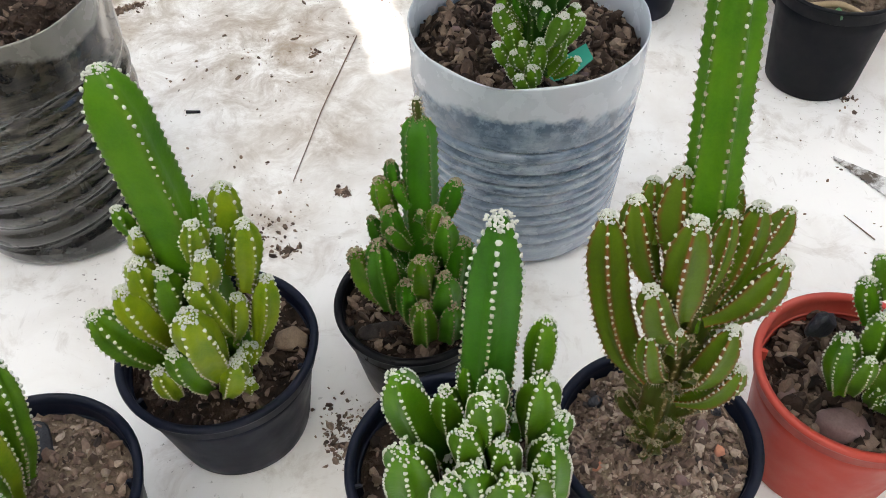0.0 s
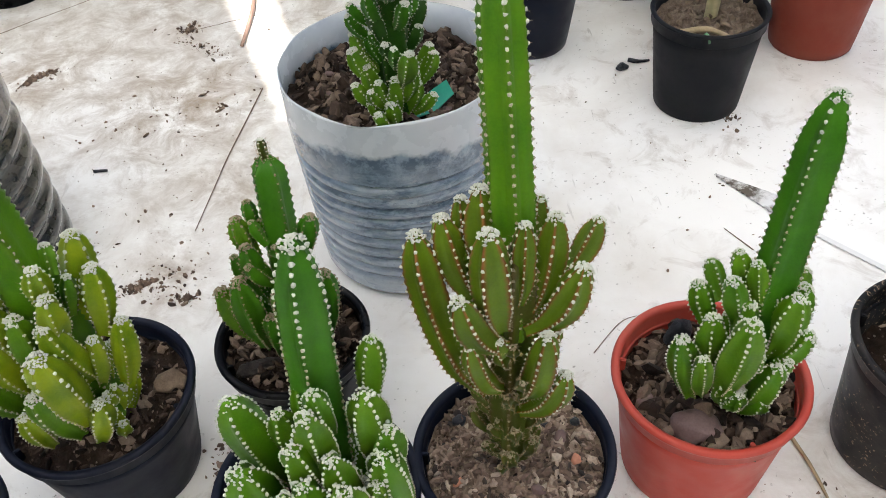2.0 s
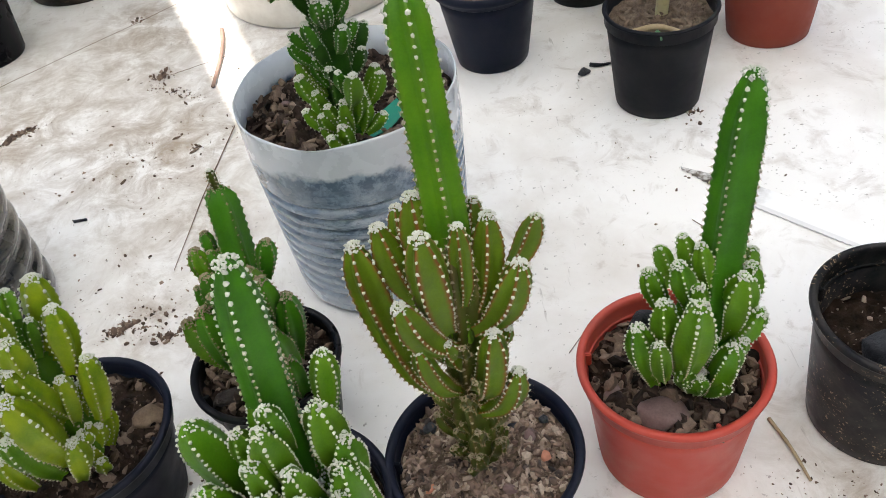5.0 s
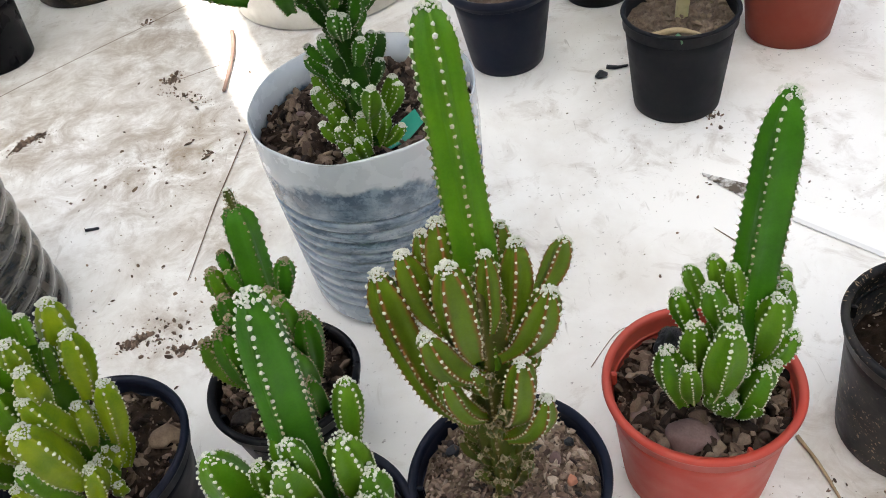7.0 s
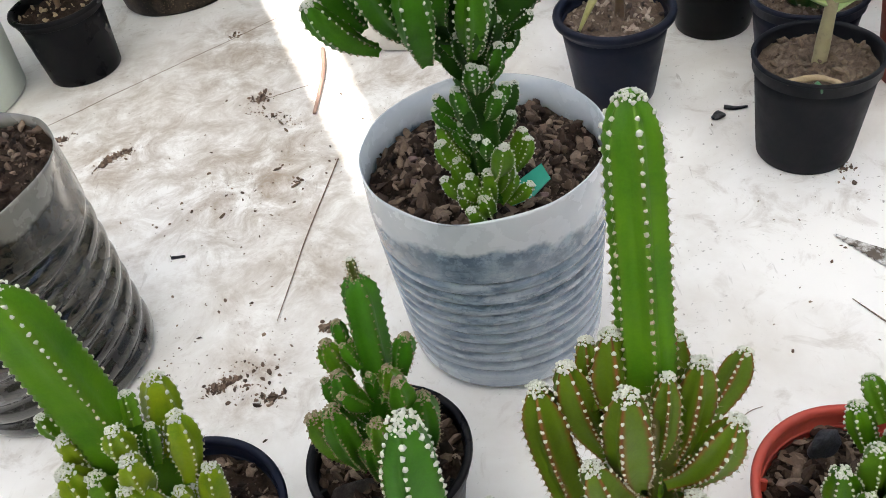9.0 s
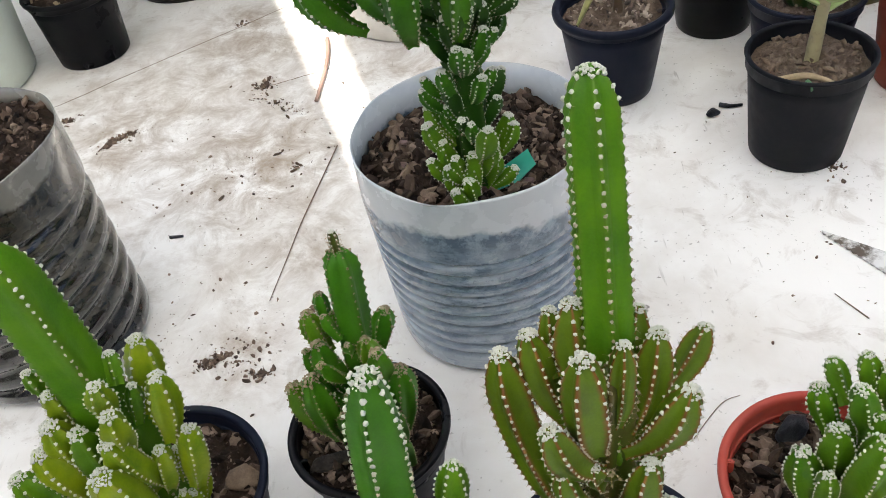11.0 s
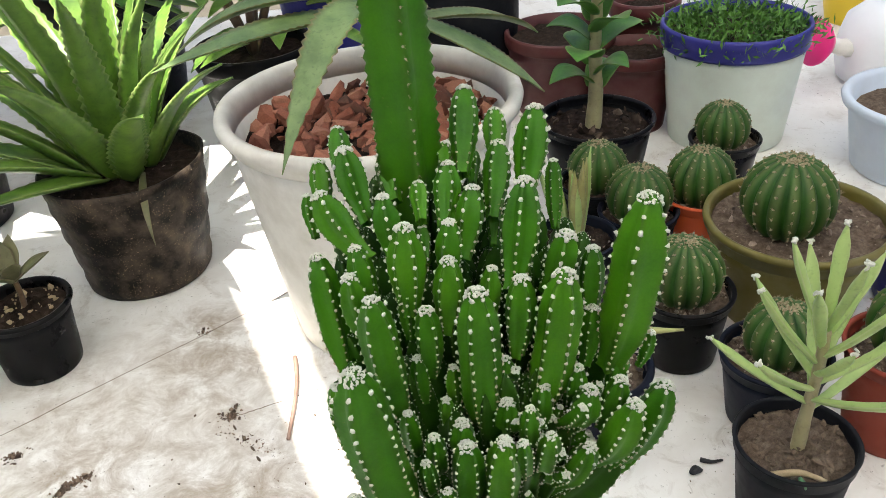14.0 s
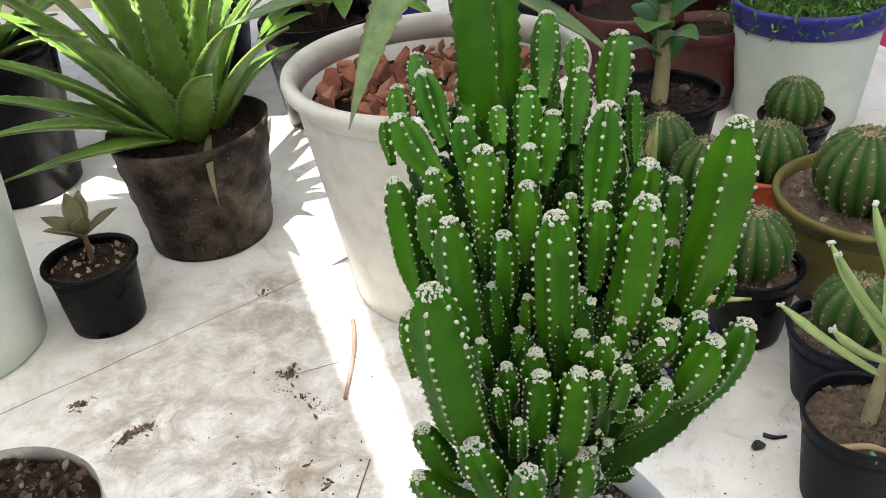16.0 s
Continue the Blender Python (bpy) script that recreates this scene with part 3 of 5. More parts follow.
SHOOTS_LEFT = [
    (-0.072, 0.275, 0.131, -0.066, 0.285, 0.175, 0.0087), (-0.073, 0.268, 0.165, -0.074, 0.275, 0.178, 0.0061), (-0.061, 0.265, 0.131, -0.055, 0.268, 0.17, 0.0075),
    (-0.061, 0.264, 0.097, -0.05, 0.262, 0.142, 0.0065), (-0.071, 0.265, 0.144, -0.067, 0.268, 0.165, 0.0043), (-0.075, 0.257, 0.158, -0.068, 0.25, 0.187, 0.0061),
    (-0.076, 0.256, 0.138, -0.066, 0.245, 0.175, 0.0065), (-0.099, 0.266, 0.163, -0.103, 0.264, 0.182, 0.0050), (-0.098, 0.263, 0.15, -0.095, 0.258, 0.175, 0.0055),
    (-0.101, 0.26, 0.124, -0.096, 0.25, 0.166, 0.0077), (-0.091, 0.257, 0.113, -0.087, 0.25, 0.16, 0.0078), (-0.1, 0.257, 0.103, -0.106, 0.247, 0.152, 0.0080),
    (-0.071, 0.257, 0.111, -0.073, 0.243, 0.16, 0.0072), (-0.109, 0.258, 0.086, -0.121, 0.245, 0.139, 0.0091),
]
SHOOTS_LEFT_B = [
    (-0.079, 0.25, 0.09, -0.076, 0.234, 0.152, 0.0100), (-0.072, 0.26, 0.101, -0.062, 0.255, 0.138, 0.0055), (-0.088, 0.25, 0.077, -0.089, 0.236, 0.124, 0.0072),
    (-0.104, 0.25, 0.07, -0.1, 0.238, 0.108, 0.0056), (-0.079, 0.25, 0.072, -0.066, 0.242, 0.109, 0.0068),
]
shoots(c, O, SHOOTS_LEFT + SHOOTS_LEFT_B, (SKIN_YELLOW, SKIN_FRESH, SKIN_YELLOW), 1.1, spines=1)
knobs(c, 22, 3, Vector((-0.079, 0.264, 0)) - O, 0.024, 0.004, 0.055, 0.0042, 0.0064, SKIN_YELLOW)

P_SMALL = (0.007, 0.315, 0)
nursery_pot(P_SMALL, 0.062, 0.043, 0.031, BLACK, "small black plastic pot holding bark and pebbles", sink=0.010, seed=2, gravel=500, grit=CRUMB, gsize=(0.0008, 0.0045))
c = thing("cactus", (0.006, 0.310, 0.05), "small dark green knobbly cactus with a dried brown tip", "cactus", "potted column cacti")
O = c.location
stem(c, "column", Vector((0.012, 0.309, 0.057)) - O, Vector((0.0145, 0.326, 0.176)) - O, 0.0098, SKIN_MID, 5, 0.5, 0.5, 0.75, WOOL_TAN, 1, blunt=1.0, aim=0.6)
stem(c, "dried_tip", Vector((0.0145, 0.325, 0.172)) - O, Vector((0.0142, 0.326, 0.186)) - O, 0.0026, SKIN_OLD, 5, wool=1.5, spines=9, gap=0.0024, label="dried brown tip")
SHOOTS_SMALL = [
    (0.002, 0.32, 0.135, 0, 0.325, 0.151, 0.0048), (0, 0.313, 0.123, -0.005, 0.315, 0.149, 0.0069), (0.001, 0.308, 0.112, 0, 0.302, 0.142, 0.0064),
    (-0.005, 0.312, 0.104, -0.01, 0.312, 0.127, 0.0047), (-0.002, 0.308, 0.065, -0.019, 0.302, 0.114, 0.0088), (-0.004, 0.306, 0.067, -0.006, 0.296, 0.126, 0.0087),
    (0.025, 0.314, 0.125, 0.031, 0.315, 0.147, 0.0072), (0.021, 0.308, 0.112, 0.022, 0.302, 0.142, 0.0058), (0.024, 0.306, 0.102, 0.026, 0.298, 0.138, 0.0067),
    (0.027, 0.307, 0.07, 0.034, 0.302, 0.121, 0.0081), (0.013, 0.302, 0.076, 0.014, 0.288, 0.123, 0.0071), (0.023, 0.302, 0.058, 0.025, 0.288, 0.111, 0.0082),
    (0.006, 0.303, 0.057, 0.006, 0.29, 0.105, 0.006), (0.012, 0.3, 0.04, 0.014, 0.284, 0.095, 0.0072),
]
SHOOTS_SMALL_B = [
    (0.024, 0.3, 0.04, 0.028, 0.286, 0.092, 0.0067),
]
shoots(c, O, SHOOTS_SMALL + SHOOTS_SMALL_B, (SKIN_MID, SKIN_FRESH, SKIN_LEAF), 1.0, WOOL_TAN, 2, gap=0.0032)
knobs(c, 16, 5, Vector((0.013, 0.309, 0)) - O, 0.022, 0.005, 0.085, 0.0030, 0.0048, SKIN_LEAF, 1.0, WOOL_TAN, spines=2)
knobs(c, 14, 6, Vector((0.013, 0.309, 0)) - O, 0.020, 0.004, 0.050, 0.0040, 0.0056, SKIN_MID, 1.0, spines=1)

P_FRONT = (0.028, 0.211, 0)
nursery_pot(P_FRONT, 0.075, 0.048, 0.035, NAVY, "black plastic pot with a notched collar", sink=0.013, seed=3, gravel=700, grit=CRUMB, gsize=(0.0006, 0.0036))
c = thing("cactus", (0.028, 0.204, 0.06), "bright green cactus with a pointed column and white-edged offsets", "cactus", "potted column cacti")
O = c.location
stem(c, "column", Vector((0.038, 0.203, 0.071)) - O, Vector((0.046, 0.210, 0.229)) - O, 0.0112, SKIN_MID, 5, 0.5, 0.5, 1.2, foot=0.85, blunt=2.6, aim=-0.1, taper=0.16, gap=0.0036)
SHOOTS_FRONT = [
    (0.06, 0.208, 0.136, 0.064, 0.218, 0.168, 0.0066), (0.037, 0.204, 0.127, 0.035, 0.205, 0.159, 0.0054), (0.03, 0.202, 0.109, 0.027, 0.198, 0.152, 0.0068),
    (0.023, 0.204, 0.096, 0.009, 0.2, 0.159, 0.0096), (0.04, 0.196, 0.113, 0.041, 0.184, 0.168, 0.0078), (0.044, 0.198, 0.136, 0.044, 0.19, 0.173, 0.0055),
    (0.061, 0.2, 0.114, 0.061, 0.194, 0.165, 0.0086), (0.062, 0.2, 0.098, 0.068, 0.19, 0.148, 0.0078), (0.04, 0.194, 0.096, 0.034, 0.18, 0.155, 0.0076),
    (0.015, 0.195, 0.058, 0.012, 0.18, 0.142, 0.011), (0.05, 0.192, 0.09, 0.047, 0.178, 0.149, 0.0069), (0.037, 0.188, 0.07, 0.037, 0.171, 0.144, 0.0084),
    (0.052, 0.185, 0.065, 0.05, 0.167, 0.143, 0.01), (0.068, 0.194, 0.07, 0.065, 0.184, 0.14, 0.0086),
]
SHOOTS_FRONT_B = [
    (0.064, 0.19, 0.071, 0.062, 0.178, 0.129, 0.0068), (0.029, 0.187, 0.061, 0.029, 0.17, 0.137, 0.0086),
]
shoots(c, O, SHOOTS_FRONT + SHOOTS_FRONT_B, (SKIN_FRESH, SKIN_BRIGHT), 1.25, gap=0.0024, cap=0.4)
knobs(c, 22, 9, Vector((0.038, 0.199, 0)) - O, 0.026, 0.004, 0.045, 0.0045, 0.0068, SKIN_BRIGHT, 1.45)

P_GRIT = (0.119, 0.224, 0)
nursery_pot(P_GRIT, 0.075, 0.047, 0.035, NAVY, "black plastic pot filled with coarse sandy grit", SAND, 0.010, seed=4, gravel=4600, gsize=(0.0004, 0.0027), mound=0.003, grit=GRIT)
c = thing("cactus", (0.119, 0.218, 0.062), "bronze-green candelabra cactus with a tall green column", "cactus", "potted column cacti")
O = c.location
stem(c, "trunk", Vector((0.117, 0.226, 0.060)) - O, Vector((0.121, 0.232, 0.196)) - O, 0.0100, SKIN_OLD, 5, 0.5, 0.5, 0.9, WOOL_TAN, 3, foot=0.95, blunt=0.8)
stem(c, "column", Vector((0.121, 0.230, 0.150)) - O, Vector((0.119, 0.266, 0.289)) - O, 0.0100, SKIN_BRIGHT, 6, 0.42, 0.5, 1.05, None, spines=2, foot=0.8, aim=0.1, gap=0.0037)
SHOOTS_CANDELABRA = [
    (0.111, 0.232, 0.179, 0.109, 0.243, 0.217, 0.0080), (0.104, 0.235, 0.187, 0.102, 0.25, 0.207, 0.0054), (0.106, 0.23, 0.169, 0.094, 0.24, 0.207, 0.0071),
    (0.107, 0.224, 0.12, 0.084, 0.235, 0.204, 0.0080), (0.114, 0.222, 0.163, 0.11, 0.22, 0.216, 0.0082), (0.121, 0.226, 0.171, 0.124, 0.229, 0.21, 0.0053),
    (0.128, 0.24, 0.182, 0.132, 0.25, 0.204, 0.0060), (0.127, 0.228, 0.164, 0.136, 0.235, 0.208, 0.0070), (0.138, 0.238, 0.166, 0.157, 0.255, 0.186, 0.0061),
    (0.125, 0.226, 0.155, 0.145, 0.223, 0.192, 0.0079), (0.115, 0.221, 0.152, 0.098, 0.213, 0.19, 0.0068), (0.113, 0.22, 0.126, 0.101, 0.213, 0.164, 0.0050),
    (0.123, 0.222, 0.119, 0.131, 0.213, 0.167, 0.0068), (0.122, 0.222, 0.107, 0.139, 0.213, 0.142, 0.0064),
]
shoots(c, O, SHOOTS_CANDELABRA, (SKIN_BRONZE,), 1.1, spines=2, out=0.8, up=0.25, gap=0.0032, foot=0.55)
knobs(c, 24, 11, Vector((0.119, 0.227, 0)) - O, 0.021, -0.002, 0.070, 0.0024, 0.0040, SKIN_OLD, 1.0, WOOL_TAN, None, 4)
knobs(c, 18, 14, Vector((0.120, 0.226, 0)) - O, 0.019, 0.000, 0.085, 0.0026, 0.0044, SKIN_OLD, 1.0, WOOL_TAN, (3.3, 6.1), 4)
knobs(c, 9, 12, Vector((0.120, 0.230, 0)) - O, 0.022, 0.070, 0.095, 0.0036, 0.0048, SKIN_BRONZE, 1.2, spines=2)

P_RED = (0.219, 0.258, 0)
nursery_pot(P_RED, 0.075, 0.048, 0.037, RED, "terracotta-red plastic pot with brighter red inside", sink=0.014, seed=5, gravel=1300, gsize=(0.0007, 0.0055), grit=CRUMB)
c = thing("cactus", (0.218, 0.254, 0.058), "green cactus with a tall leaning column above clustered offsets", "cactus", "potted column cacti")
O = c.location
stem(c, "column", Vector((0.231, 0.250, 0.073)) - O, Vector((0.2475, 0.270, 0.227)) - O, 0.0118, SKIN_MID, 5, 0.55, 0.5, 1.05, spines=3, foot=0.8, blunt=2.2, aim=0.55, taper=0.2, gap=0.0038)
SHOOTS_RED = [
    (0.218, 0.262, 0.122, 0.214, 0.275, 0.137, 0.0064), (0.213, 0.258, 0.111, 0.206, 0.265, 0.133, 0.0074), (0.226, 0.255, 0.131, 0.22, 0.262, 0.154, 0.0055),
    (0.222, 0.25, 0.122, 0.215, 0.25, 0.149, 0.0067), (0.23, 0.252, 0.13, 0.226, 0.255, 0.153, 0.0056), (0.24, 0.252, 0.117, 0.239, 0.256, 0.138, 0.0064),
    (0.25, 0.258, 0.117, 0.256, 0.268, 0.133, 0.0060), (0.246, 0.252, 0.104, 0.252, 0.258, 0.133, 0.0086), (0.24, 0.247, 0.099, 0.243, 0.244, 0.141, 0.0084),
    (0.237, 0.247, 0.091, 0.251, 0.24, 0.121, 0.0075), (0.213, 0.247, 0.091, 0.208, 0.245, 0.132, 0.0073), (0.224, 0.248, 0.109, 0.223, 0.247, 0.137, 0.0072),
    (0.218, 0.24, 0.086, 0.219, 0.231, 0.142, 0.0090), (0.206, 0.247, 0.075, 0.196, 0.245, 0.119, 0.0075),
]
SHOOTS_RED_B = [
    (0.209, 0.242, 0.081, 0.203, 0.234, 0.117, 0.0049), (0.232, 0.242, 0.065, 0.237, 0.232, 0.109, 0.0069),
]
shoots(c, O, SHOOTS_RED + SHOOTS_RED_B, (SKIN_FRESH, SKIN_BRIGHT), 1.15, spines=1, gap=0.0026, cap=0.6)
knobs(c, 18, 13, Vector((0.226, 0.249, 0)) - O, 0.024, 0.004, 0.045, 0.0040, 0.0058, SKIN_BRIGHT, 1.1)

P_SPLASH = (0.334, 0.257, 0)
nursery_pot(P_SPLASH, 0.085, 0.046, 0.036, SPECK, "black plastic pot splashed with dried soil", sink=0.030, seed=6, gravel=150)
c = thing("cactus", (0.333, 0.255, 0.055), "yellow-green ribbed cactus with clustered stems", "cactus", "potted column cacti")
O = c.location
stem(c, "column", Vector((0.350, 0.262, 0.05)) - O, Vector((0.356, 0.266, 0.190)) - O, 0.0125, SKIN_BRIGHT, 5, wool=1.1, spines=1)
shoots(c, O, [(0.345, 0.258, 0.06, 0.336, 0.262, 0.142, 0.0085), (0.345, 0.256, 0.055, 0.331, 0.248, 0.120, 0.0080), (0.345, 0.254, 0.05, 0.338, 0.240, 0.108, 0.0075), (0.348, 0.255, 0.055, 0.352, 0.242, 0.125, 0.0075)], (SKIN_BRIGHT,))
me = mesh_of("charcoal", *rock(0.012, 0.010, 0.017, 3.3, 3, 0.3), COAL)
tagged(part("charcoal", me), "black porous charcoal lump in the pot", "charcoal").matrix_basis = pose(0.318, 0.246, 0.066, 8, 12, 20)

P_EDGE = (-0.156, 0.192, 0)
nursery_pot(P_EDGE, 0.083, 0.052, 0.038, NAVY, "black plastic pot with a nicked blue-black rim", SAND, 0.012, seed=7, gravel=1500, gsize=(0.0005, 0.003), grit=GRIT)
c = thing("cactus", (-0.157, 0.190, 0.068), "yellow-green cactus of several short ribbed stems", "cactus", "potted column cacti")
O = c.location
shoots(c, O, [(-0.168, 0.204, 0.08, -0.170, 0.212, 0.166, 0.0085), (-0.158, 0.202, 0.08, -0.144, 0.208, 0.158, 0.0085), (-0.160, 0.192, 0.08, -0.150, 0.190, 0.156, 0.0100), (-0.160, 0.182, 0.075, -0.149, 0.174, 0.142, 0.0095), (-0.170, 0.184, 0.075, -0.174, 0.176, 0.156, 0.009)], (SKIN_YELLOW, SKIN_FRESH))
knobs(c, 10, 17, Vector((-0.171, 0.187, 0)) - O, 0.026, 0.005, 0.045, 0.005, 0.007, SKIN_YELLOW)

# ---- the cut bottles ----
BOTTLE_BLUE = bottle_skin("milky_blue_bottle", (0.60, 0.64, 0.67), (0.28, 0.36, 0.44), (0.10, 0.145, 0.20), 0.120, (0.41, 0.47, 0.53))
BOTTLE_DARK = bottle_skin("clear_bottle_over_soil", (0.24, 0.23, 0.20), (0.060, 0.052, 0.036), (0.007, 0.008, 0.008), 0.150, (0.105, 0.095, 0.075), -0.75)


def cut_bottle(at, h, r, rb, material, rings, z0, z1, label, sink, seed, slant=0.0, depth=0.0030, sharp=1.5):
    ob = thing("cut_bottle", at, label, "bottle planter", "cut bottle planters", spin=seed * 60)
    seg, n = 96, 120
    verts, faces, prof = [], [], []
    for i in range(n + 1):
        prof.append(h * i / n)
    def rad(z, a):
        q = rb + (r - rb) * min(1, z / (h * 0.8))
        if z < 0.008:
            q -= 0.006 * (1 - z / 0.008) ** 2
        if z0 < z < z1:
            ph = (z - z0) / (z1 - z0) * rings + slant * math.sin(a)
            q -= depth * (0.5 - 0.5 * math.cos(2 * math.pi * ph)) ** sharp
        q *= 1 + 0.008 * noise.noise(Vector((math.cos(a) * 1.3 + seed, math.sin(a) * 1.3, z * 9)))
        return q
    for i, z in enumerate(prof):
        for k in range(seg):
            a = 2 * math.pi * k / seg
            zz = z + (0.0022 * noise.noise(Vector((math.cos(a) * 2.2, math.sin(a) * 2.2, seed))) if i == n else 0)
            q = rad(z, a)
            verts.append((q * math.cos(a), q * math.sin(a), zz))
    m = len(prof)
    for z in (h, h - 0.02, h - sink - 0.004):
        for k in range(seg):
            a = 2 * math.pi * k / seg
            zz = z + (0.0022 * noise.noise(Vector((math.cos(a) * 2.2, math.sin(a) * 2.2, seed))) if z == h else 0)
            q = rad(min(z, h), a) - 0.0009
            verts.append((q * math.cos(a), q * math.sin(a), zz))
    for i in range(m + 2):
        for k in range(seg):
            j = (k + 1) % seg
            faces.append((i * seg + k, i * seg + j, (i + 1) * seg + j, (i + 1) * seg + k))
    faces.append(tuple(range(seg - 1, -1, -1)))
    part("shell", mesh_of("shell", verts, faces, material), ob)
    return ob


B1 = (0.072, 0.452, 0)
b = cut_bottle(B1, 0.146, 0.069, 0.0615, BOTTLE_BLUE, 10, 0.016, 0.104, "cut milky-blue water bottle with ribbed rings, used as planter", 0.024, 1, 0.0, 0.0026, 5.0)
soil_top(b, 0.0672, 0.124, SOIL, 0.004, 21, 0.006, 2600, gsize=(0.0006, 0.0046), grit=CRUMB, label="dark soil with bark and pebbles")
B2 = (-0.240, 0.460, 0)
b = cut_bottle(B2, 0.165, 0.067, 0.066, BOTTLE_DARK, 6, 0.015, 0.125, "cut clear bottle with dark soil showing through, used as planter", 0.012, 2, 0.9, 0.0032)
soil_top(b, 0.0655, 0.156, SOIL, 0.003, 22, 0.005, 1100, gsize=(0.0008, 0.004), grit=CRUMB)

# ---- the large cactus in the blue bottle ----
c = thing("cactus", (0.074, 0.415, 0.125), "large dark green cactus crowded with ribbed shoots", "cactus", "potted column cacti")
O = c.location
stem(c, "trunk", Vector((0.074, 0.414, 0.137)) - O, Vector((0.076, 0.426, 0.315)) - O, 0.0108, SKIN_CORE_SHADE, 5, 0.5, 0.5, 0.9, spines=1, foot=1.0)
stem(c, "column", Vector((0.052, 0.466, 0.320)) - O, Vector((0.049, 0.456, 0.560)) - O, 0.0138, SKIN_MID, 5, 0.4, 0.5, 0.8, spines=3, aim=0.25, gap=0.0046)
SHOOTS_BIG = [
    (0.025, 0.455, 0.393, 0.024, 0.477, 0.41, 0.0049), (0.034, 0.44, 0.385, 0.027, 0.455, 0.411, 0.0073), (0.017, 0.45, 0.384, 0.016, 0.465, 0.402, 0.0050),
    (0.044, 0.45, 0.387, 0.042, 0.465, 0.403, 0.0067), (0.071, 0.45, 0.396, 0.076, 0.475, 0.423, 0.0062), (0.085, 0.46, 0.395, 0.088, 0.48, 0.41, 0.0054),
    (0.094, 0.445, 0.385, 0.102, 0.463, 0.417, 0.0076), (0.081, 0.44, 0.381, 0.087, 0.46, 0.405, 0.0059), (0.065, 0.45, 0.394, 0.066, 0.465, 0.404, 0.0040),
    (0.062, 0.435, 0.381, 0.066, 0.45, 0.403, 0.0059), (0.075, 0.455, 0.389, 0.077, 0.47, 0.398, 0.0040), (0.054, 0.435, 0.386, 0.054, 0.45, 0.396, 0.0046),
    (0.068, 0.43, 0.371, 0.074, 0.44, 0.397, 0.0065), (0.085, 0.42, 0.361, 0.093, 0.435, 0.401, 0.0077),
]
SHOOTS_BIG_B = [
    (0.081, 0.44, 0.369, 0.083, 0.45, 0.383, 0.0040), (0.109, 0.46, 0.362, 0.111, 0.475, 0.387, 0.0036), (0.033, 0.43, 0.374, 0.016, 0.445, 0.398, 0.0077),
    (0.012, 0.45, 0.375, 0.01, 0.46, 0.39, 0.0036), (0.043, 0.43, 0.372, 0.04, 0.44, 0.397, 0.0062), (0.046, 0.42, 0.355, 0.047, 0.425, 0.392, 0.0080),
    (0.061, 0.425, 0.362, 0.064, 0.43, 0.389, 0.0059), (0.054, 0.43, 0.372, 0.054, 0.44, 0.382, 0.0034), (0.059, 0.418, 0.346, 0.062, 0.42, 0.379, 0.0064),
    (0.033, 0.425, 0.357, 0.028, 0.43, 0.382, 0.0057), (0.019, 0.42, 0.329, 0.013, 0.435, 0.377, 0.0067), (0.03, 0.42, 0.343, 0.025, 0.42, 0.376, 0.0059),
    (0.039, 0.41, 0.313, 0.033, 0.405, 0.375, 0.0077), (0.045, 0.42, 0.344, 0.045, 0.42, 0.365, 0.0041),
]
SHOOTS_BIG_C = [
    (0.052, 0.415, 0.329, 0.052, 0.41, 0.365, 0.0055), (0.071, 0.41, 0.301, 0.07, 0.404, 0.375, 0.0082), (0.076, 0.42, 0.348, 0.078, 0.425, 0.37, 0.0051),
    (0.085, 0.415, 0.334, 0.088, 0.415, 0.371, 0.0065), (0.099, 0.425, 0.354, 0.108, 0.43, 0.379, 0.0079), (0.093, 0.412, 0.306, 0.103, 0.41, 0.375, 0.0086),
    (0.116, 0.425, 0.339, 0.119, 0.435, 0.368, 0.0054), (0.113, 0.42, 0.321, 0.117, 0.425, 0.347, 0.0050), (0.123, 0.42, 0.319, 0.134, 0.415, 0.4, 0.0103),
    (0.138, 0.43, 0.309, 0.143, 0.43, 0.327, 0.0034), (0.038, 0.397, 0.269, 0.026, 0.373, 0.369, 0.0104), (0.014, 0.415, 0.296, 0.013, 0.42, 0.325, 0.0049),
    (0.122, 0.415, 0.307, 0.128, 0.42, 0.328, 0.0059), (0.105, 0.412, 0.307, 0.108, 0.41, 0.33, 0.0055),
]
SHOOTS_BIG_D = [
    (0.104, 0.41, 0.297, 0.111, 0.4, 0.327, 0.0067), (0.118, 0.412, 0.295, 0.124, 0.405, 0.326, 0.0058), (0.115, 0.408, 0.28, 0.127, 0.395, 0.322, 0.0077),
    (0.12, 0.412, 0.271, 0.142, 0.405, 0.321, 0.0078), (0.115, 0.415, 0.262, 0.136, 0.41, 0.292, 0.0055), (0.098, 0.405, 0.272, 0.11, 0.393, 0.304, 0.0056),
    (0.079, 0.41, 0.298, 0.079, 0.4, 0.325, 0.0054), (0.062, 0.405, 0.292, 0.061, 0.395, 0.322, 0.0056), (0.057, 0.41, 0.304, 0.056, 0.405, 0.325, 0.0036),
    (0.051, 0.405, 0.287, 0.05, 0.393, 0.318, 0.0046), (0.061, 0.403, 0.267, 0.062, 0.388, 0.317, 0.0067), (0.071, 0.403, 0.257, 0.076, 0.388, 0.317, 0.0077),
    (0.043, 0.408, 0.295, 0.041, 0.4, 0.325, 0.0043), (0.053, 0.4, 0.263, 0.053, 0.385, 0.297, 0.0041),
]
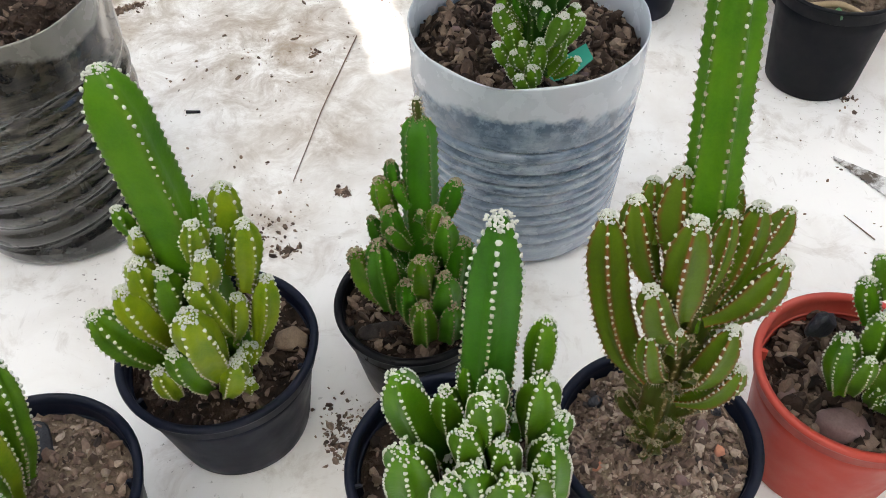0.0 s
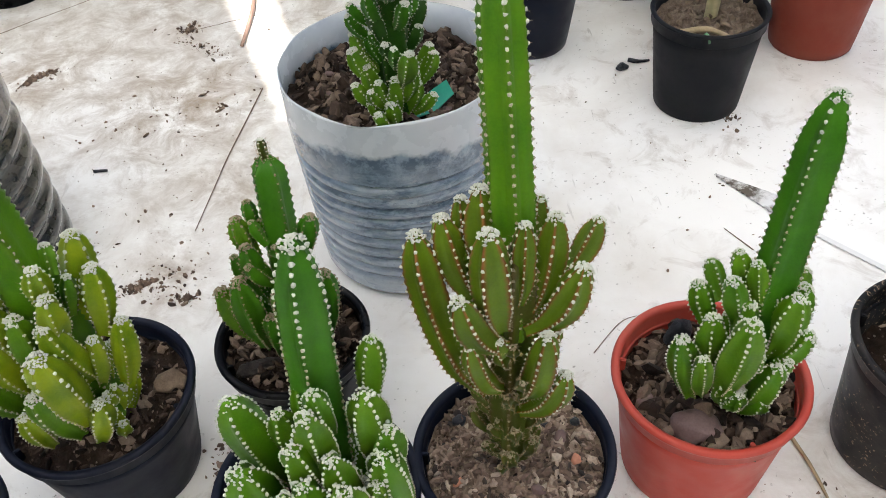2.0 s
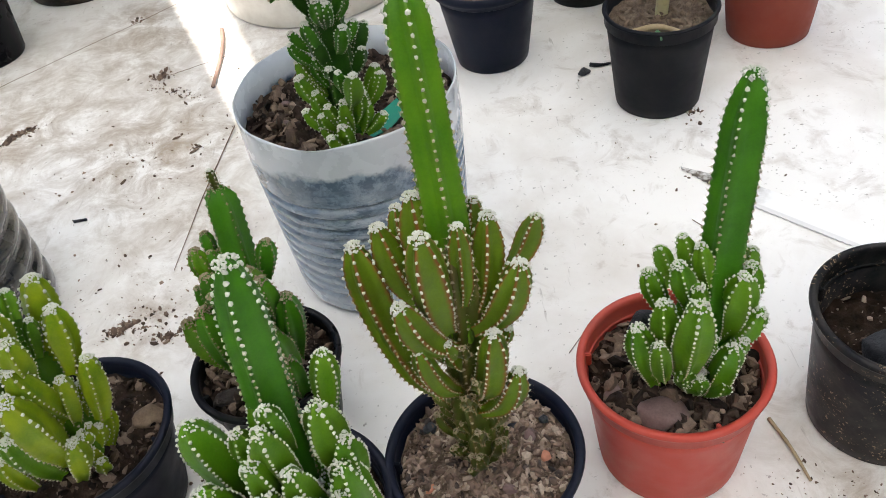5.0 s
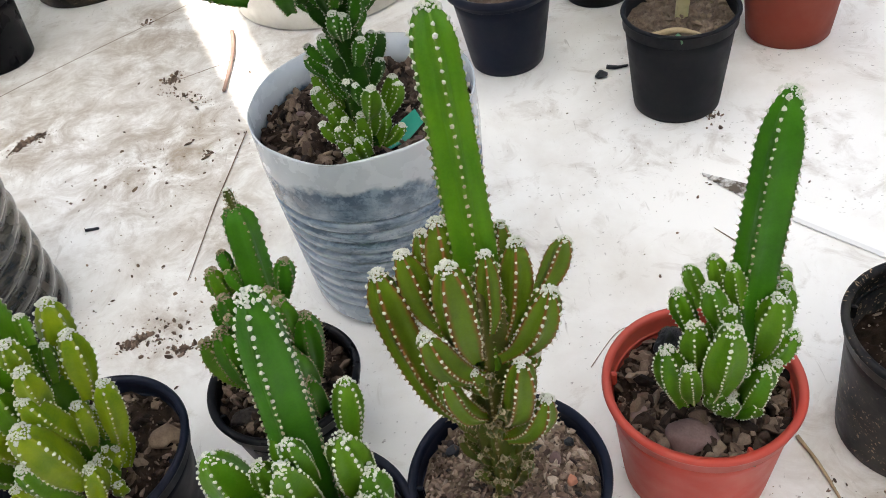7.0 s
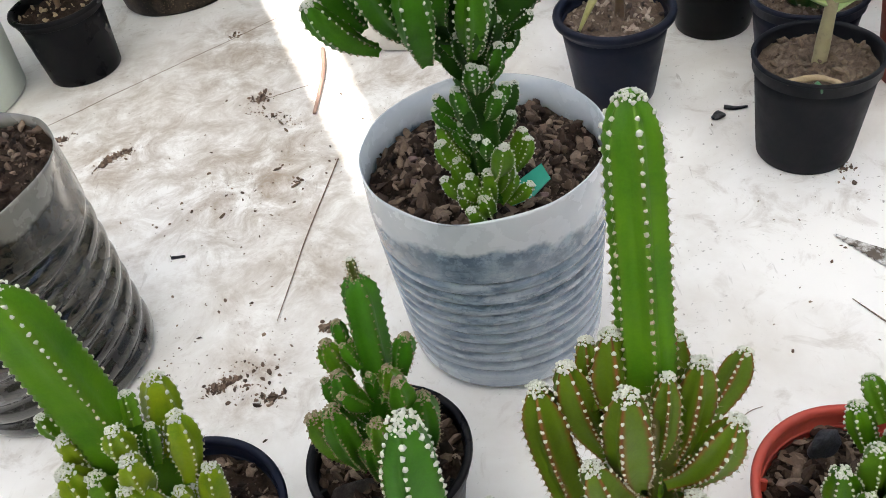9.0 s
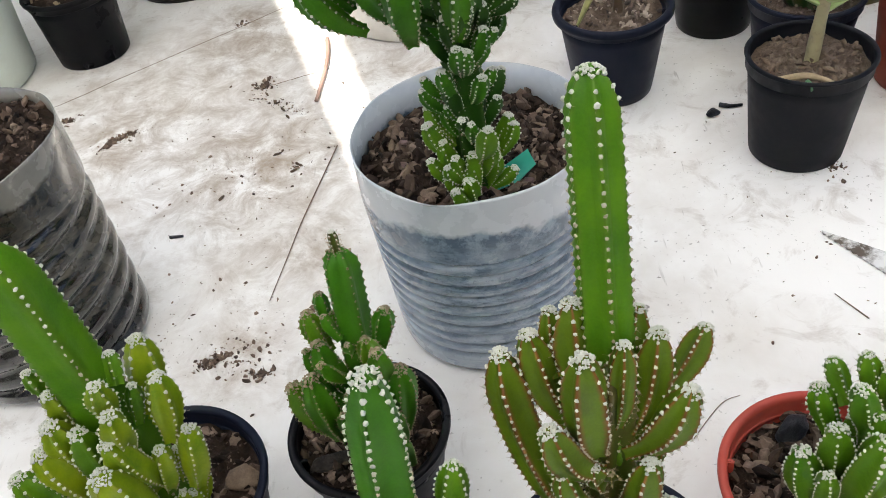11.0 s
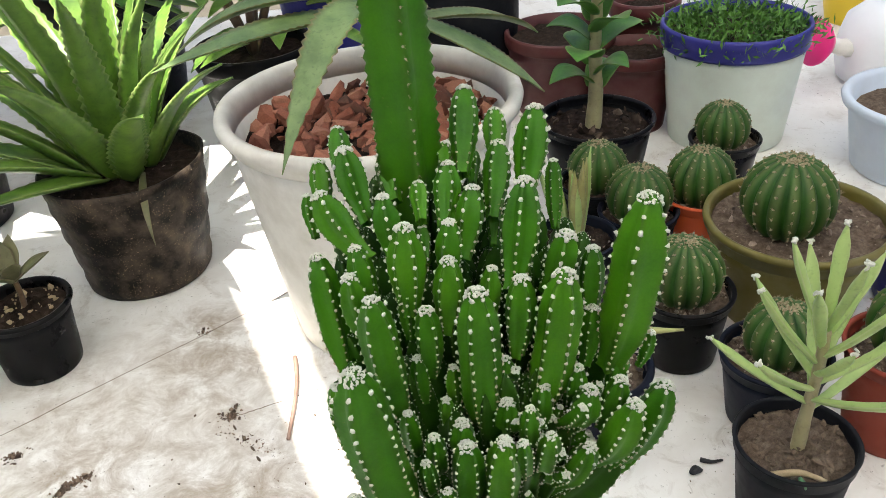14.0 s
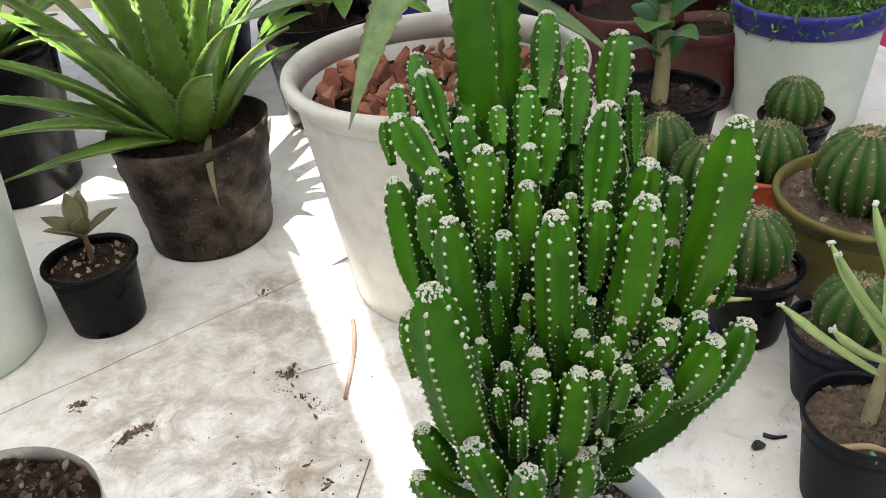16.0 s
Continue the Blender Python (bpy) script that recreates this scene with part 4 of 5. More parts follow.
SHOOTS_BIG_E = [
    (0.03, 0.405, 0.248, 0.016, 0.392, 0.291, 0.0070), (0.05, 0.398, 0.244, 0.035, 0.375, 0.297, 0.0083), (0.034, 0.402, 0.237, 0.012, 0.385, 0.272, 0.0065),
    (0.055, 0.395, 0.233, 0.055, 0.372, 0.285, 0.0082), (0.064, 0.4, 0.247, 0.065, 0.39, 0.282, 0.0051), (0.074, 0.405, 0.227, 0.079, 0.395, 0.268, 0.0085),
    (0.093, 0.41, 0.301, 0.094, 0.405, 0.327, 0.0049), (0.088, 0.405, 0.294, 0.087, 0.395, 0.325, 0.0044), (0.092, 0.405, 0.282, 0.094, 0.39, 0.315, 0.0049),
    (0.084, 0.4, 0.284, 0.083, 0.388, 0.315, 0.0040), (0.048, 0.413, 0.317, 0.047, 0.41, 0.343, 0.0039), (0.06, 0.413, 0.313, 0.06, 0.412, 0.335, 0.0035),
    (0.081, 0.412, 0.315, 0.08, 0.41, 0.338, 0.0043), (0.048, 0.4, 0.281, 0.046, 0.388, 0.31, 0.0036),
]
for tier in (SHOOTS_BIG, SHOOTS_BIG_B, SHOOTS_BIG_C, SHOOTS_BIG_D, SHOOTS_BIG_E):
    shoots(c, O, tier, (SKIN_MID, SKIN_MID, SKIN_LEAF), 1.12, spines=0, out=0.7, up=0.35, gap=0.0040, foot=0.52)
g = random.Random(37)
# Added inner shoots close the gaps; their dark skin stands in for shade.
FILL = []
for k in range(80):
    a, q = g.uniform(0, 6.28), 0.056 * math.sqrt(g.uniform(0.01, 1))
    z = 0.360 + 0.5 * q * math.sin(a) - 0.7 * q * g.random()
    x, y = 0.068 + 1.05 * q * math.cos(a), 0.442 + 0.8 * q * math.sin(a)
    FILL.append((0.6 * x + 0.4 * 0.074, 0.6 * y + 0.4 * 0.434, z - 0.06, x, y, z, g.uniform(0.0060, 0.0082)))
FILL += [(0.050, 0.452, 0.315, 0.020, 0.464, 0.378, 0.0085), (0.050, 0.450, 0.310, 0.030, 0.456, 0.374, 0.0085), (0.055, 0.456, 0.320, 0.038, 0.466, 0.392, 0.0085), (0.055, 0.450, 0.310, 0.038, 0.450, 0.366, 0.0085), (0.060, 0.455, 0.320, 0.058, 0.462, 0.388, 0.0085), (0.048, 0.446, 0.300, 0.024, 0.450, 0.352, 0.0085),
         (0.075, 0.460, 0.320, 0.078, 0.468, 0.388, 0.0085), (0.085, 0.456, 0.320, 0.094, 0.462, 0.380, 0.0085), (0.080, 0.450, 0.310, 0.084, 0.448, 0.366, 0.0085), (0.060, 0.445, 0.305, 0.052, 0.440, 0.362, 0.0085), (0.066, 0.418, 0.230, 0.050, 0.412, 0.278, 0.0085), (0.068, 0.418, 0.225, 0.059, 0.406, 0.270, 0.0085), (0.072, 0.416, 0.225, 0.070, 0.404, 0.266, 0.0085), (0.060, 0.420, 0.235, 0.042, 0.416, 0.290, 0.0085)]
shoots(c, O, FILL, (SKIN_CORE_SHADE,), 0.6, cap=0.3)
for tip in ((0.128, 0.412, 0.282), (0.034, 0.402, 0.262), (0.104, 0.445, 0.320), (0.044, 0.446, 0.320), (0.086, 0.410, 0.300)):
    stem(c, "arm", Vector((0.074, 0.424, 0.225)) - O, Vector(tip) - O, 0.0112, SKIN_CORE_SHADE, 5, 0.6, 0.4, 0.9, spines=1, foot=0.9)
knobs(c, 44, 23, Vector((0.078, 0.424, 0)) - O, 0.034, 0.095, 0.200, 0.0028, 0.0048, SKIN_CORE_SHADE, 1.2, spines=1)
knobs(c, 30, 33, Vector((0.092, 0.416, 0)) - O, 0.030, 0.130, 0.185, 0.0026, 0.0042, SKIN_MID, 1.3, front=(3.4, 6.2), spines=1)
knobs(c, 26, 29, Vector((0.074, 0.412, 0)) - O, 0.028, 0.003, 0.040, 0.0045, 0.0064, SKIN_FRESH, 1.2, spines=1)
knobs(c, 22, 31, Vector((0.074, 0.418, 0)) - O, 0.027, 0.035, 0.105, 0.0038, 0.0058, SKIN_CORE_SHADE, 1.15, spines=1)
knobs(c, 16, 35, Vector((0.074, 0.416, 0)) - O, 0.026, 0.030, 0.100, 0.0034, 0.0052, SKIN_MID, 1.2, front=(3.1, 6.3), spines=1)


# ---- leaves and the plants behind ----
def leaf_mat(name, a, b, edge=None, rough=0.45):
    k = Mat(name)
    c = k.mix(k.ramp(k.noise(45, 5), [(0.35, 0.0), (0.68, 1.0)]), a, b)
    c = k.mix(k.ramp(k.noise(260, 3), [(0.55, 0.0), (0.72, 0.45)]), c, tuple(0.6 * v for v in b))
    if edge:
        c = k.mix(k.ramp(k.attr("crest"), [(0.75, 0.0), (1.0, 0.7)]), c, edge)
    k.bump(k.noise(150, 3), 0.15, 0.0008)
    k.b.inputs["Subsurface Weight"].default_value = 0.15
    k.b.inputs["Subsurface Radius"].default_value = (0.004, 0.006, 0.002)
    return k.done(c, rough, 0.4)


LEAF_ALOE = leaf_mat("aloe_leaf", (0.15, 0.27, 0.04), (0.07, 0.15, 0.025), (0.40, 0.48, 0.18), 0.35)
LEAF_GREY = leaf_mat("grey_green_leaf", (0.17, 0.25, 0.09), (0.08, 0.14, 0.045), (0.34, 0.24, 0.12))
LEAF_PALE = leaf_mat("pale_green_leaf", (0.40, 0.52, 0.19), (0.31, 0.43, 0.15), (0.46, 0.50, 0.28))
LEAF_FRESH = leaf_mat("fresh_green_leaf", (0.11, 0.27, 0.045), (0.06, 0.17, 0.03), (0.22, 0.34, 0.08))
LEAF_DULL = leaf_mat("bronzed_leaf", (0.17, 0.16, 0.08), (0.10, 0.11, 0.05), (0.24, 0.16, 0.10))
LEAF_BUFF = leaf_mat("buff_leaf", (0.36, 0.36, 0.14), (0.28, 0.25, 0.10))
MOSS = leaf_mat("feathery_moss", (0.10, 0.24, 0.03), (0.05, 0.14, 0.02))
STALK = leaf_mat("pale_stalk", (0.40, 0.36, 0.20), (0.30, 0.26, 0.15))
BROWN_STALK = leaf_mat("brown_stalk", (0.16, 0.10, 0.06), (0.09, 0.06, 0.04))


def leaf(parent, name, base, mid, tip, width, thick, material, teeth=0, trough=0.3, widest=0.35, n=22, label="", roll=0.0, tooth=0.12):
    """A fleshy leaf along a bent midrib, lens-shaped in section, with a toothed or plain edge."""
    b, c, t = Vector(base), Vector(mid), Vector(tip)
    verts, crest, along, faces = [], [], [], []
    m = 8
    up = Vector((0, 0, 1))
    for i in range(n + 1):
        s = i / n
        p = b.lerp(c, s).lerp(c.lerp(t, s), s)
        w = (c - b).lerp(t - c, s).normalized()
        side = w.cross(up)
        side = side.normalized() if side.length > 0.05 else Vector((1, 0, 0))
        side = Matrix.Rotation(roll, 3, w) @ side
        nor = side.cross(w).normalized()
        env = (s / widest) ** 0.5 if s < widest else max(0.0, 1 - ((s - widest) / (1 - widest)) ** 1.6)
        env = max(env, 0.03) if s < 0.99 else 0.02
        if s < widest:
            env = 0.45 + 0.55 * env
        hw = width / 2 * env
        jag = 1 + (tooth if teeth and i % 2 else 0.0)
        th = thick * (0.35 + 0.65 * env)
        for k in range(m):
            a = 2 * math.pi * k / m
            x = math.cos(a)
            edge = abs(x) ** 0.8 * (1 if x > 0 else -1)
            y = math.sin(a) * th / 2 * (1 - 0.4 * abs(x))
            lift = trough * hw * (x * x - 0.3)
            verts.append(p + side * edge * hw * (jag if abs(x) > 0.9 else 1) + nor * (y + lift))
            crest.append(abs(x) ** 2)
            along.append(s)
    for i in range(n):
        for k in range(m):
            j = (k + 1) % m
            faces.append((i * m + k, i * m + j, (i + 1) * m + j, (i + 1) * m + k))
    faces += [tuple(range(m - 1, -1, -1)), tuple(range(n * m, n * m + m))]
    return part(name, mesh_of(name, verts, faces, material, (("crest", crest), ("along", along))), parent, label)


def twig(parent, name, points, r0, r1, material, seg=8, label="", category=""):
    """A tapered round stick through a few points."""
    pts = [Vector(p) for p in points]
    fine = []
    for i in range(len(pts) - 1):
        for k in range(5):
            s = k / 5
            p0, p1, p2, p3 = pts[max(i - 1, 0)], pts[i], pts[i + 1], pts[min(i + 2, len(pts) - 1)]
            fine.append(0.5 * ((2 * p1) + (p2 - p0) * s + (2 * p0 - 5 * p1 + 4 * p2 - p3) * s * s + (3 * p1 - p0 - 3 * p2 + p3) * s ** 3))
    fine.append(pts[-1])
    verts, faces, side = [], [], None
    n = len(fine) - 1
    for i, p in enumerate(fine):
        w = (fine[min(i + 1, n)] - fine[max(i - 1, 0)]).normalized()
        side = (side - w * side.dot(w)).normalized() if side else w.orthogonal().normalized()
        o = w.cross(side)
        r = (r0 + (r1 - r0) * i / n) * (1 + 0.15 * noise.noise(p * 200))
        verts += [p + (side * math.cos(2 * math.pi * k / seg) + o * math.sin(2 * math.pi * k / seg)) * r for k in range(seg)]
    for i in range(n):
        for k in range(seg):
            j = (k + 1) % seg
            faces.append((i * seg + k, i * seg + j, (i + 1) * seg + j, (i + 1) * seg + k))
    faces += [tuple(range(seg - 1, -1, -1)), tuple(range(n * seg, n * seg + seg))]
    ob = part(name, mesh_of(name, verts, faces, material), parent, label)
    if category:
        tagged(ob, category=category)
    return ob


def ball_cactus(at, r, ribs, label, squash=0.95, seed=0, woolly=WOOL_TAN):
    """A globe cactus: deep ribs, a sunken woolly crown, tufts along each rib."""
    c = thing("globe_cactus", at, label, "cactus", "globe cacti", spin=seed * 31)
    rows, per = 22, 8
    seg = ribs * per
    verts, crest, along, faces, tufts = [], [], [], [], []
    g = np.random.default_rng(seed + 40)
    for i in range(rows + 1):
        ph = math.pi * (0.03 + 0.90 * i / rows)
        for k in range(seg):
            f = (k % per) / per
            ridge = abs(math.cos(math.pi * f)) ** 0.8
            q = r * (0.86 + 0.14 * ridge)
            z = r * squash * math.cos(ph)
            if ph < 0.35:
                z -= r * 0.10 * (1 - ph / 0.35)
            a = 2 * math.pi * k / seg
            x, y = q * math.sin(ph) * math.cos(a), q * math.sin(ph) * math.sin(a)
            verts.append((x, y, z + r * squash * 0.9))
            crest.append(ridge)
            along.append(1 - i / rows)
            if k % per == 0 and 0.25 < ph < 2.5 and i % 2 == 0:
                tufts.append((x * 1.01, y * 1.01, z + r * squash * 0.9, r * 0.036))
    for i in range(rows):
        for k in range(seg):
            j = (k + 1) % seg
            faces.append((i * seg + k, (i + 1) * seg + k, (i + 1) * seg + j, i * seg + j))
    faces.append(tuple(range(seg)))
    body = part("body", mesh_of("body", verts, faces, SKIN_BALL, (("crest", crest), ("along", along))), c)
    for _ in range(40):
        a, q = g.uniform(0, 6.28), r * 0.28 * math.sqrt(g.uniform())
        tufts.append((q * math.cos(a), q * math.sin(a), r * squash * 1.83, r * 0.05))
    part("wool", mesh_of("wool", *lumps(tufts, seed, 0.4, (0.6, 1.0)), woolly), body, "tan woolly areoles", "stuff")
    sv, sf = [], []
    for x, y, z, q in tufts:
        o = Vector((x, y, z - r * 0.8)).normalized()
        for _ in range(4):
            way = (o + Vector(g.normal(size=3)) * 0.8).normalized()
            tg = way.orthogonal().normalized() * 0.00022
            n = len(sv)
            p = Vector((x, y, z))
            sv += [p + tg, p - tg, p + way * r * g.uniform(0.05, 0.12)]
            sf += [(n, n + 1, n + 2)]
    part("bristle", mesh_of("bristle", sv, sf, SPINE, smooth=False), body, "short tan spines", "stuff")
    return c


# black pot with the pale-leaved succulent
nursery_pot((0.310, 0.590, 0), 0.084, 0.045, 0.034, GREY, "charcoal plastic pot filled with woody mulch", MULCH, 0.010, seed=31, gravel=260, gsize=(0.001, 0.004), grit=BARK, group="small plant pots", notch=False, rim=0.002)
p = thing("succulent", (0.310, 0.588, 0.074), "pale green succulent with narrow upswept leaves on a buff stem", "succulent plant")
twig(p, "stalk", [(0, 0, -0.005), (0.002, 0.001, 0.03), (0.004, 0.0, 0.075), (0.003, -0.002, 0.11)], 0.0056, 0.0035, STALK)
g = random.Random(4)
for k in range(17):
    a = k * 2.4 + 0.3
    lv = 0.040 + 0.0046 * k
    ln = 0.082 - 0.0012 * k
    tilt = 0.42 + 0.05 * k
    d = Vector((math.cos(a) * math.cos(tilt), math.sin(a) * math.cos(tilt), math.sin(tilt)))
    b0 = Vector((0.003, 0, lv))
    tipp = b0 + d * ln + Vector((0, 0, 0.008))
    lf = leaf(p, "leaf", b0, b0 + d * ln * 0.5 + Vector((0, 0, -0.003)), tipp, 0.0095, 0.0065, LEAF_PALE, 1, 0.3, 0.75, 18, tooth=0.08)
    part("bud", mesh_of("bud", *lumps([(*(tipp + Vector((g.gauss(0, 0.0012), g.gauss(0, 0.0012), g.gauss(0, 0.001)))), 0.0016) for _ in range(5)], k, 0.3), WOOL), lf, "tiny pale plantlets at the leaf tip", "stuff")
twig(p, "dry_bract", [(-0.030, -0.026, 0.006), (-0.012, -0.030, 0.010), (0.004, -0.037, 0.006)], 0.0030, 0.0015, STRAW, label="curled dry orange-brown bract")
part("seed", mesh_of("seed", *lumps([(-0.012, -0.036, 0.006, 0.0042)], 3, 0.1), leaf_mat("green_seed", (0.12, 0.28, 0.14), (0.08, 0.2, 0.1))), p, "green seed pod")

# black pot with the broken stem
nursery_pot((0.187, 0.702, 0), 0.080, 0.050, 0.033, NAVY, "black plastic pot with a wide blue-black rim and pebbles", MULCH, 0.012, seed=32, gravel=160, gsize=(0.0015, 0.004), rim=0.005)
p = thing("seedling", (0.187, 0.700, 0.068), "dying seedling with a dark stem and three buff leaves", "succulent plant")
twig(p, "stalk", [(0.004, 0, -0.003), (0.004, 0.002, 0.03), (0.000, 0.0, 0.058)], 0.0045, 0.003, BROWN_STALK)
for tipp, mid in (((-0.034, -0.020, 0.002), (-0.012, -0.012, 0.046)), ((0.062, -0.030, 0.062), (0.03, -0.012, 0.050)), ((-0.012, 0.03, 0.075), (-0.004, 0.014, 0.06)), ((0.055, 0.030, 0.075), (0.03, 0.016, 0.058))):
    leaf(p, "leaf", (0.000, 0, 0.050), mid, tipp, 0.0095, 0.0065, LEAF_BUFF, 0, 0.1, 0.5, 14)

# globe cacti in their pots
GLOBES = [
    (0.432, 0.665, 0.095, 0.049, RUST, "dull brick-red plastic pot of grit", 0.038, 0.436, 0.665, 14),
    (0.294, 0.795, 0.079, 0.047, BLACK, "black plastic pot with white pebbles", 0.037, 0.292, 0.795, 15),
    (0.342, 0.700, 0.073, 0.047, NAVY, "black plastic pot with loose pebbles", 0.033, 0.347, 0.702, 13),
    (0.424, 0.855, 0.108, 0.090, OLIVE, "wide olive-green plastic pot of pinkish gravel", 0.045, 0.408, 0.848, 16),
    (0.368, 0.965, 0.082, 0.044, ORANGE, "orange-red plastic pot of grit", 0.037, 0.366, 0.965, 14),
    (0.447, 1.108, 0.075, 0.045, BLACK, "small black pot with bare soil", 0.034, 0.442, 1.106, 13),
    (0.292, 0.945, 0.080, 0.044, NAVY, "small black plastic nursery pot", 0.036, 0.292, 0.945, 14),
    (0.262, 1.010, 0.085, 0.045, BLACK, "small black plastic nursery pot", 0.034, 0.262, 1.010, 13)]
for k, (x, y, h, r, mat, text, br, bx, by, ribs) in enumerate(GLOBES):
    nursery_pot((x, y, 0), h, r, r * 0.72, mat, text, MULCH, 0.012, seed=40 + k, gravel=160, gsize=(0.001, 0.0035), notch=False, rim=0.003 if r < 0.06 else 0.006, band=0.012 if r < 0.06 else 0.02)
    ball_cactus((bx, by, h - 0.014), br, ribs, "round ribbed green cactus with a tan woolly crown" if k != 3 else "large round green cactus with pale spiny ribs", 0.95, k)

# pale cut clump
nursery_pot((0.215, 0.905, 0), 0.080, 0.045, 0.033, NAVY, "small black plastic nursery pot", SOIL, 0.012, seed=52, gravel=60, notch=False)
p = thing("succulent", (0.215, 0.905, 0.066), "pale clump of blunt dried succulent stems", "succulent plant")
g = random.Random(9)
for k in range(20):
    a, q = g.uniform(0, 6.28), g.uniform(0.003, 0.022)
    x, y = q * math.cos(a), q * math.sin(a)
    leaf(p, "leaf", (x * 0.5, y * 0.5, 0), (x, y, 0.035), (x * 1.8, y * 1.8, g.uniform(0.075, 0.108)), 0.012, 0.007, LEAF_BUFF if k % 3 else LEAF_PALE, 0, 0.1, 0.6, 12)

# bucket with feathery moss
b = thing("bucket", (0.513, 1.272, 0), "pale green plastic bucket with a royal blue rim", "bucket")
wall = [(0.001, 0.004), (0.074, 0.004), (0.078, 0.0), (0.0805, 0.002)] + [(0.0805 + 0.015 * k / 8, 0.002 + 0.14 * k / 8) for k in range(1, 9)] + [(0.093, 0.140), (0.079, 0.01), (0.001, 0.01)]
part("body", mesh_of("body", *lathe(wall, 72), MINT), b)
rim_b = [(0.0935, 0.138), (0.0985, 0.138), (0.0995, 0.142), (0.0985, 0.150), (0.1000, 0.152), (0.1000, 0.164), (0.0985, 0.168), (0.0955, 0.168), (0.0945, 0.160), (0.0935, 0.138)]
part("rim", mesh_of("rim", *lathe(rim_b, 72), BLUE), b, "royal blue rim")
soil_top(b, 0.0925, 0.150, SOIL, 0.006, 61, gravel=0)
p = thing("moss_plant", (0.513, 1.272, 0.152), "feathery bright green trailing plant", "plant")
g = np.random.default_rng(5)
mv, mf = [], []
for _ in range(480):
    a, q = g.uniform(0, 6.28), 0.092 * math.sqrt(g.uniform())
    base = Vector((q * math.cos(a), q * math.sin(a), 0))
    way = Vector((math.cos(a) * q * 6 + g.normal() * 0.5, math.sin(a) * q * 6 + g.normal() * 0.5, 0.9)).normalized()
    ln = g.uniform(0.018, 0.048)
    for s in range(5):
        o = base + way * ln * (s / 5) + Vector((math.cos(a) * 0.02, math.sin(a) * 0.02, -0.035)) * (s / 5) ** 2 * (q / 0.092) ** 2
        d = (way + Vector(g.normal(size=3)) * 0.8).normalized() * ln * 0.35
        sd = d.cross(Vector(g.normal(size=3))).normalized() * 0.0018
        n = len(mv)
        mv += [o, o + d * 0.5 + sd, o + d, o + d * 0.5 - sd]
        mf.append((n, n + 1, n + 2, n + 3))
part("foliage", mesh_of("foliage", mv, mf, MOSS, smooth=False), p, "fine feathery fronds", "stuff")

# black pot with the broad-leaved plant
nursery_pot((0.291, 1.140, 0), 0.106, 0.074, 0.054, BLACK, "black plastic pot with dark lumpy soil", SOIL, 0.016, seed=53, gravel=90, gsize=(0.002, 0.008), grit=CRUMB, rim=0.004)
p = thing("leafy_plant", (0.286, 1.138, 0.088), "broad-leaved green plant on a thick stem", "plant")
twig(p, "stalk", [(0, 0, -0.004), (0.003, 0, 0.05), (0.002, 0.002, 0.11), (0.004, 0.004, 0.20)], 0.011, 0.006, STALK)
g = random.Random(12)
for k in range(16):
    a = k * 2.39996 + 0.9
    z = 0.055 + 0.0105 * k
    ln = g.uniform(0.055, 0.08) * (1.0 if k > 2 else 0.8)
    d = Vector((math.cos(a), math.sin(a), 0))
    leaf(p, "leaf", d * 0.004 + Vector((0, 0, z)), d * ln * 0.5 + Vector((0, 0, z + 0.03)), d * ln + Vector((0, 0, z + g.uniform(0.0, 0.03))), 0.046, 0.0025, LEAF_FRESH, 0, 0.25, 0.6, 14)

# white pot with the tooth-leaved plant
WP = (0.019, 0.927, 0)
b = thing("plant_pot", WP, "large off-white plastic pot scuffed with soil", "plant pot")
wall = [(0.001, 0.006), (0.095, 0.006), (0.101, 0.0), (0.105, 0.003)] + [(0.105 + 0.031 * k / 10, 0.003 + 0.222 * k / 10) for k in range(1, 11)] + [(0.132, 0.225), (0.104, 0.02), (0.001, 0.02)]
part("body", mesh_of("body", *lathe(wall, 96), WHITE), b)
lip = [(0.133, 0.222), (0.1375, 0.224), (0.140, 0.230), (0.1455, 0.236), (0.1470, 0.242), (0.1455, 0.247), (0.140, 0.2485), (0.134, 0.246), (0.1315, 0.238), (0.1315, 0.222), (0.133, 0.222)]
part("rim", mesh_of("rim", *lathe(lip, 96), WHITE), b, "rounded off-white rim")
so = soil_top(b, 0.1315, 0.205, SOIL, 0.006, 62, 0.006, 0)
g = np.random.default_rng(3)
spots = []
for _ in range(420):
    a, q = g.uniform(0, 6.28), 0.124 * math.sqrt(g.uniform())
    spots.append((q * math.cos(a), q * math.sin(a), 0.211 + g.uniform(0, 0.006), 0.003 + 0.013 * g.uniform() ** 2))
part("brick_rubble", mesh_of("brick_rubble", *lumps(spots, 8, 0.3, (0.5, 0.9)), TERRA, smooth=False), so, "broken terracotta rubble", "stuff")
p = thing("tooth_leaved_plant", (0.048, 0.930, 0.21), "succulent with long drooping tooth-edged grey-green leaves", "succulent plant")
twig(p, "stalk", [(0, 0, -0.004), (0.004, 0, 0.05), (-0.002, 0.0, 0.11), (0.0, 0.0, 0.22)], 0.014, 0.010, BROWN_STALK)
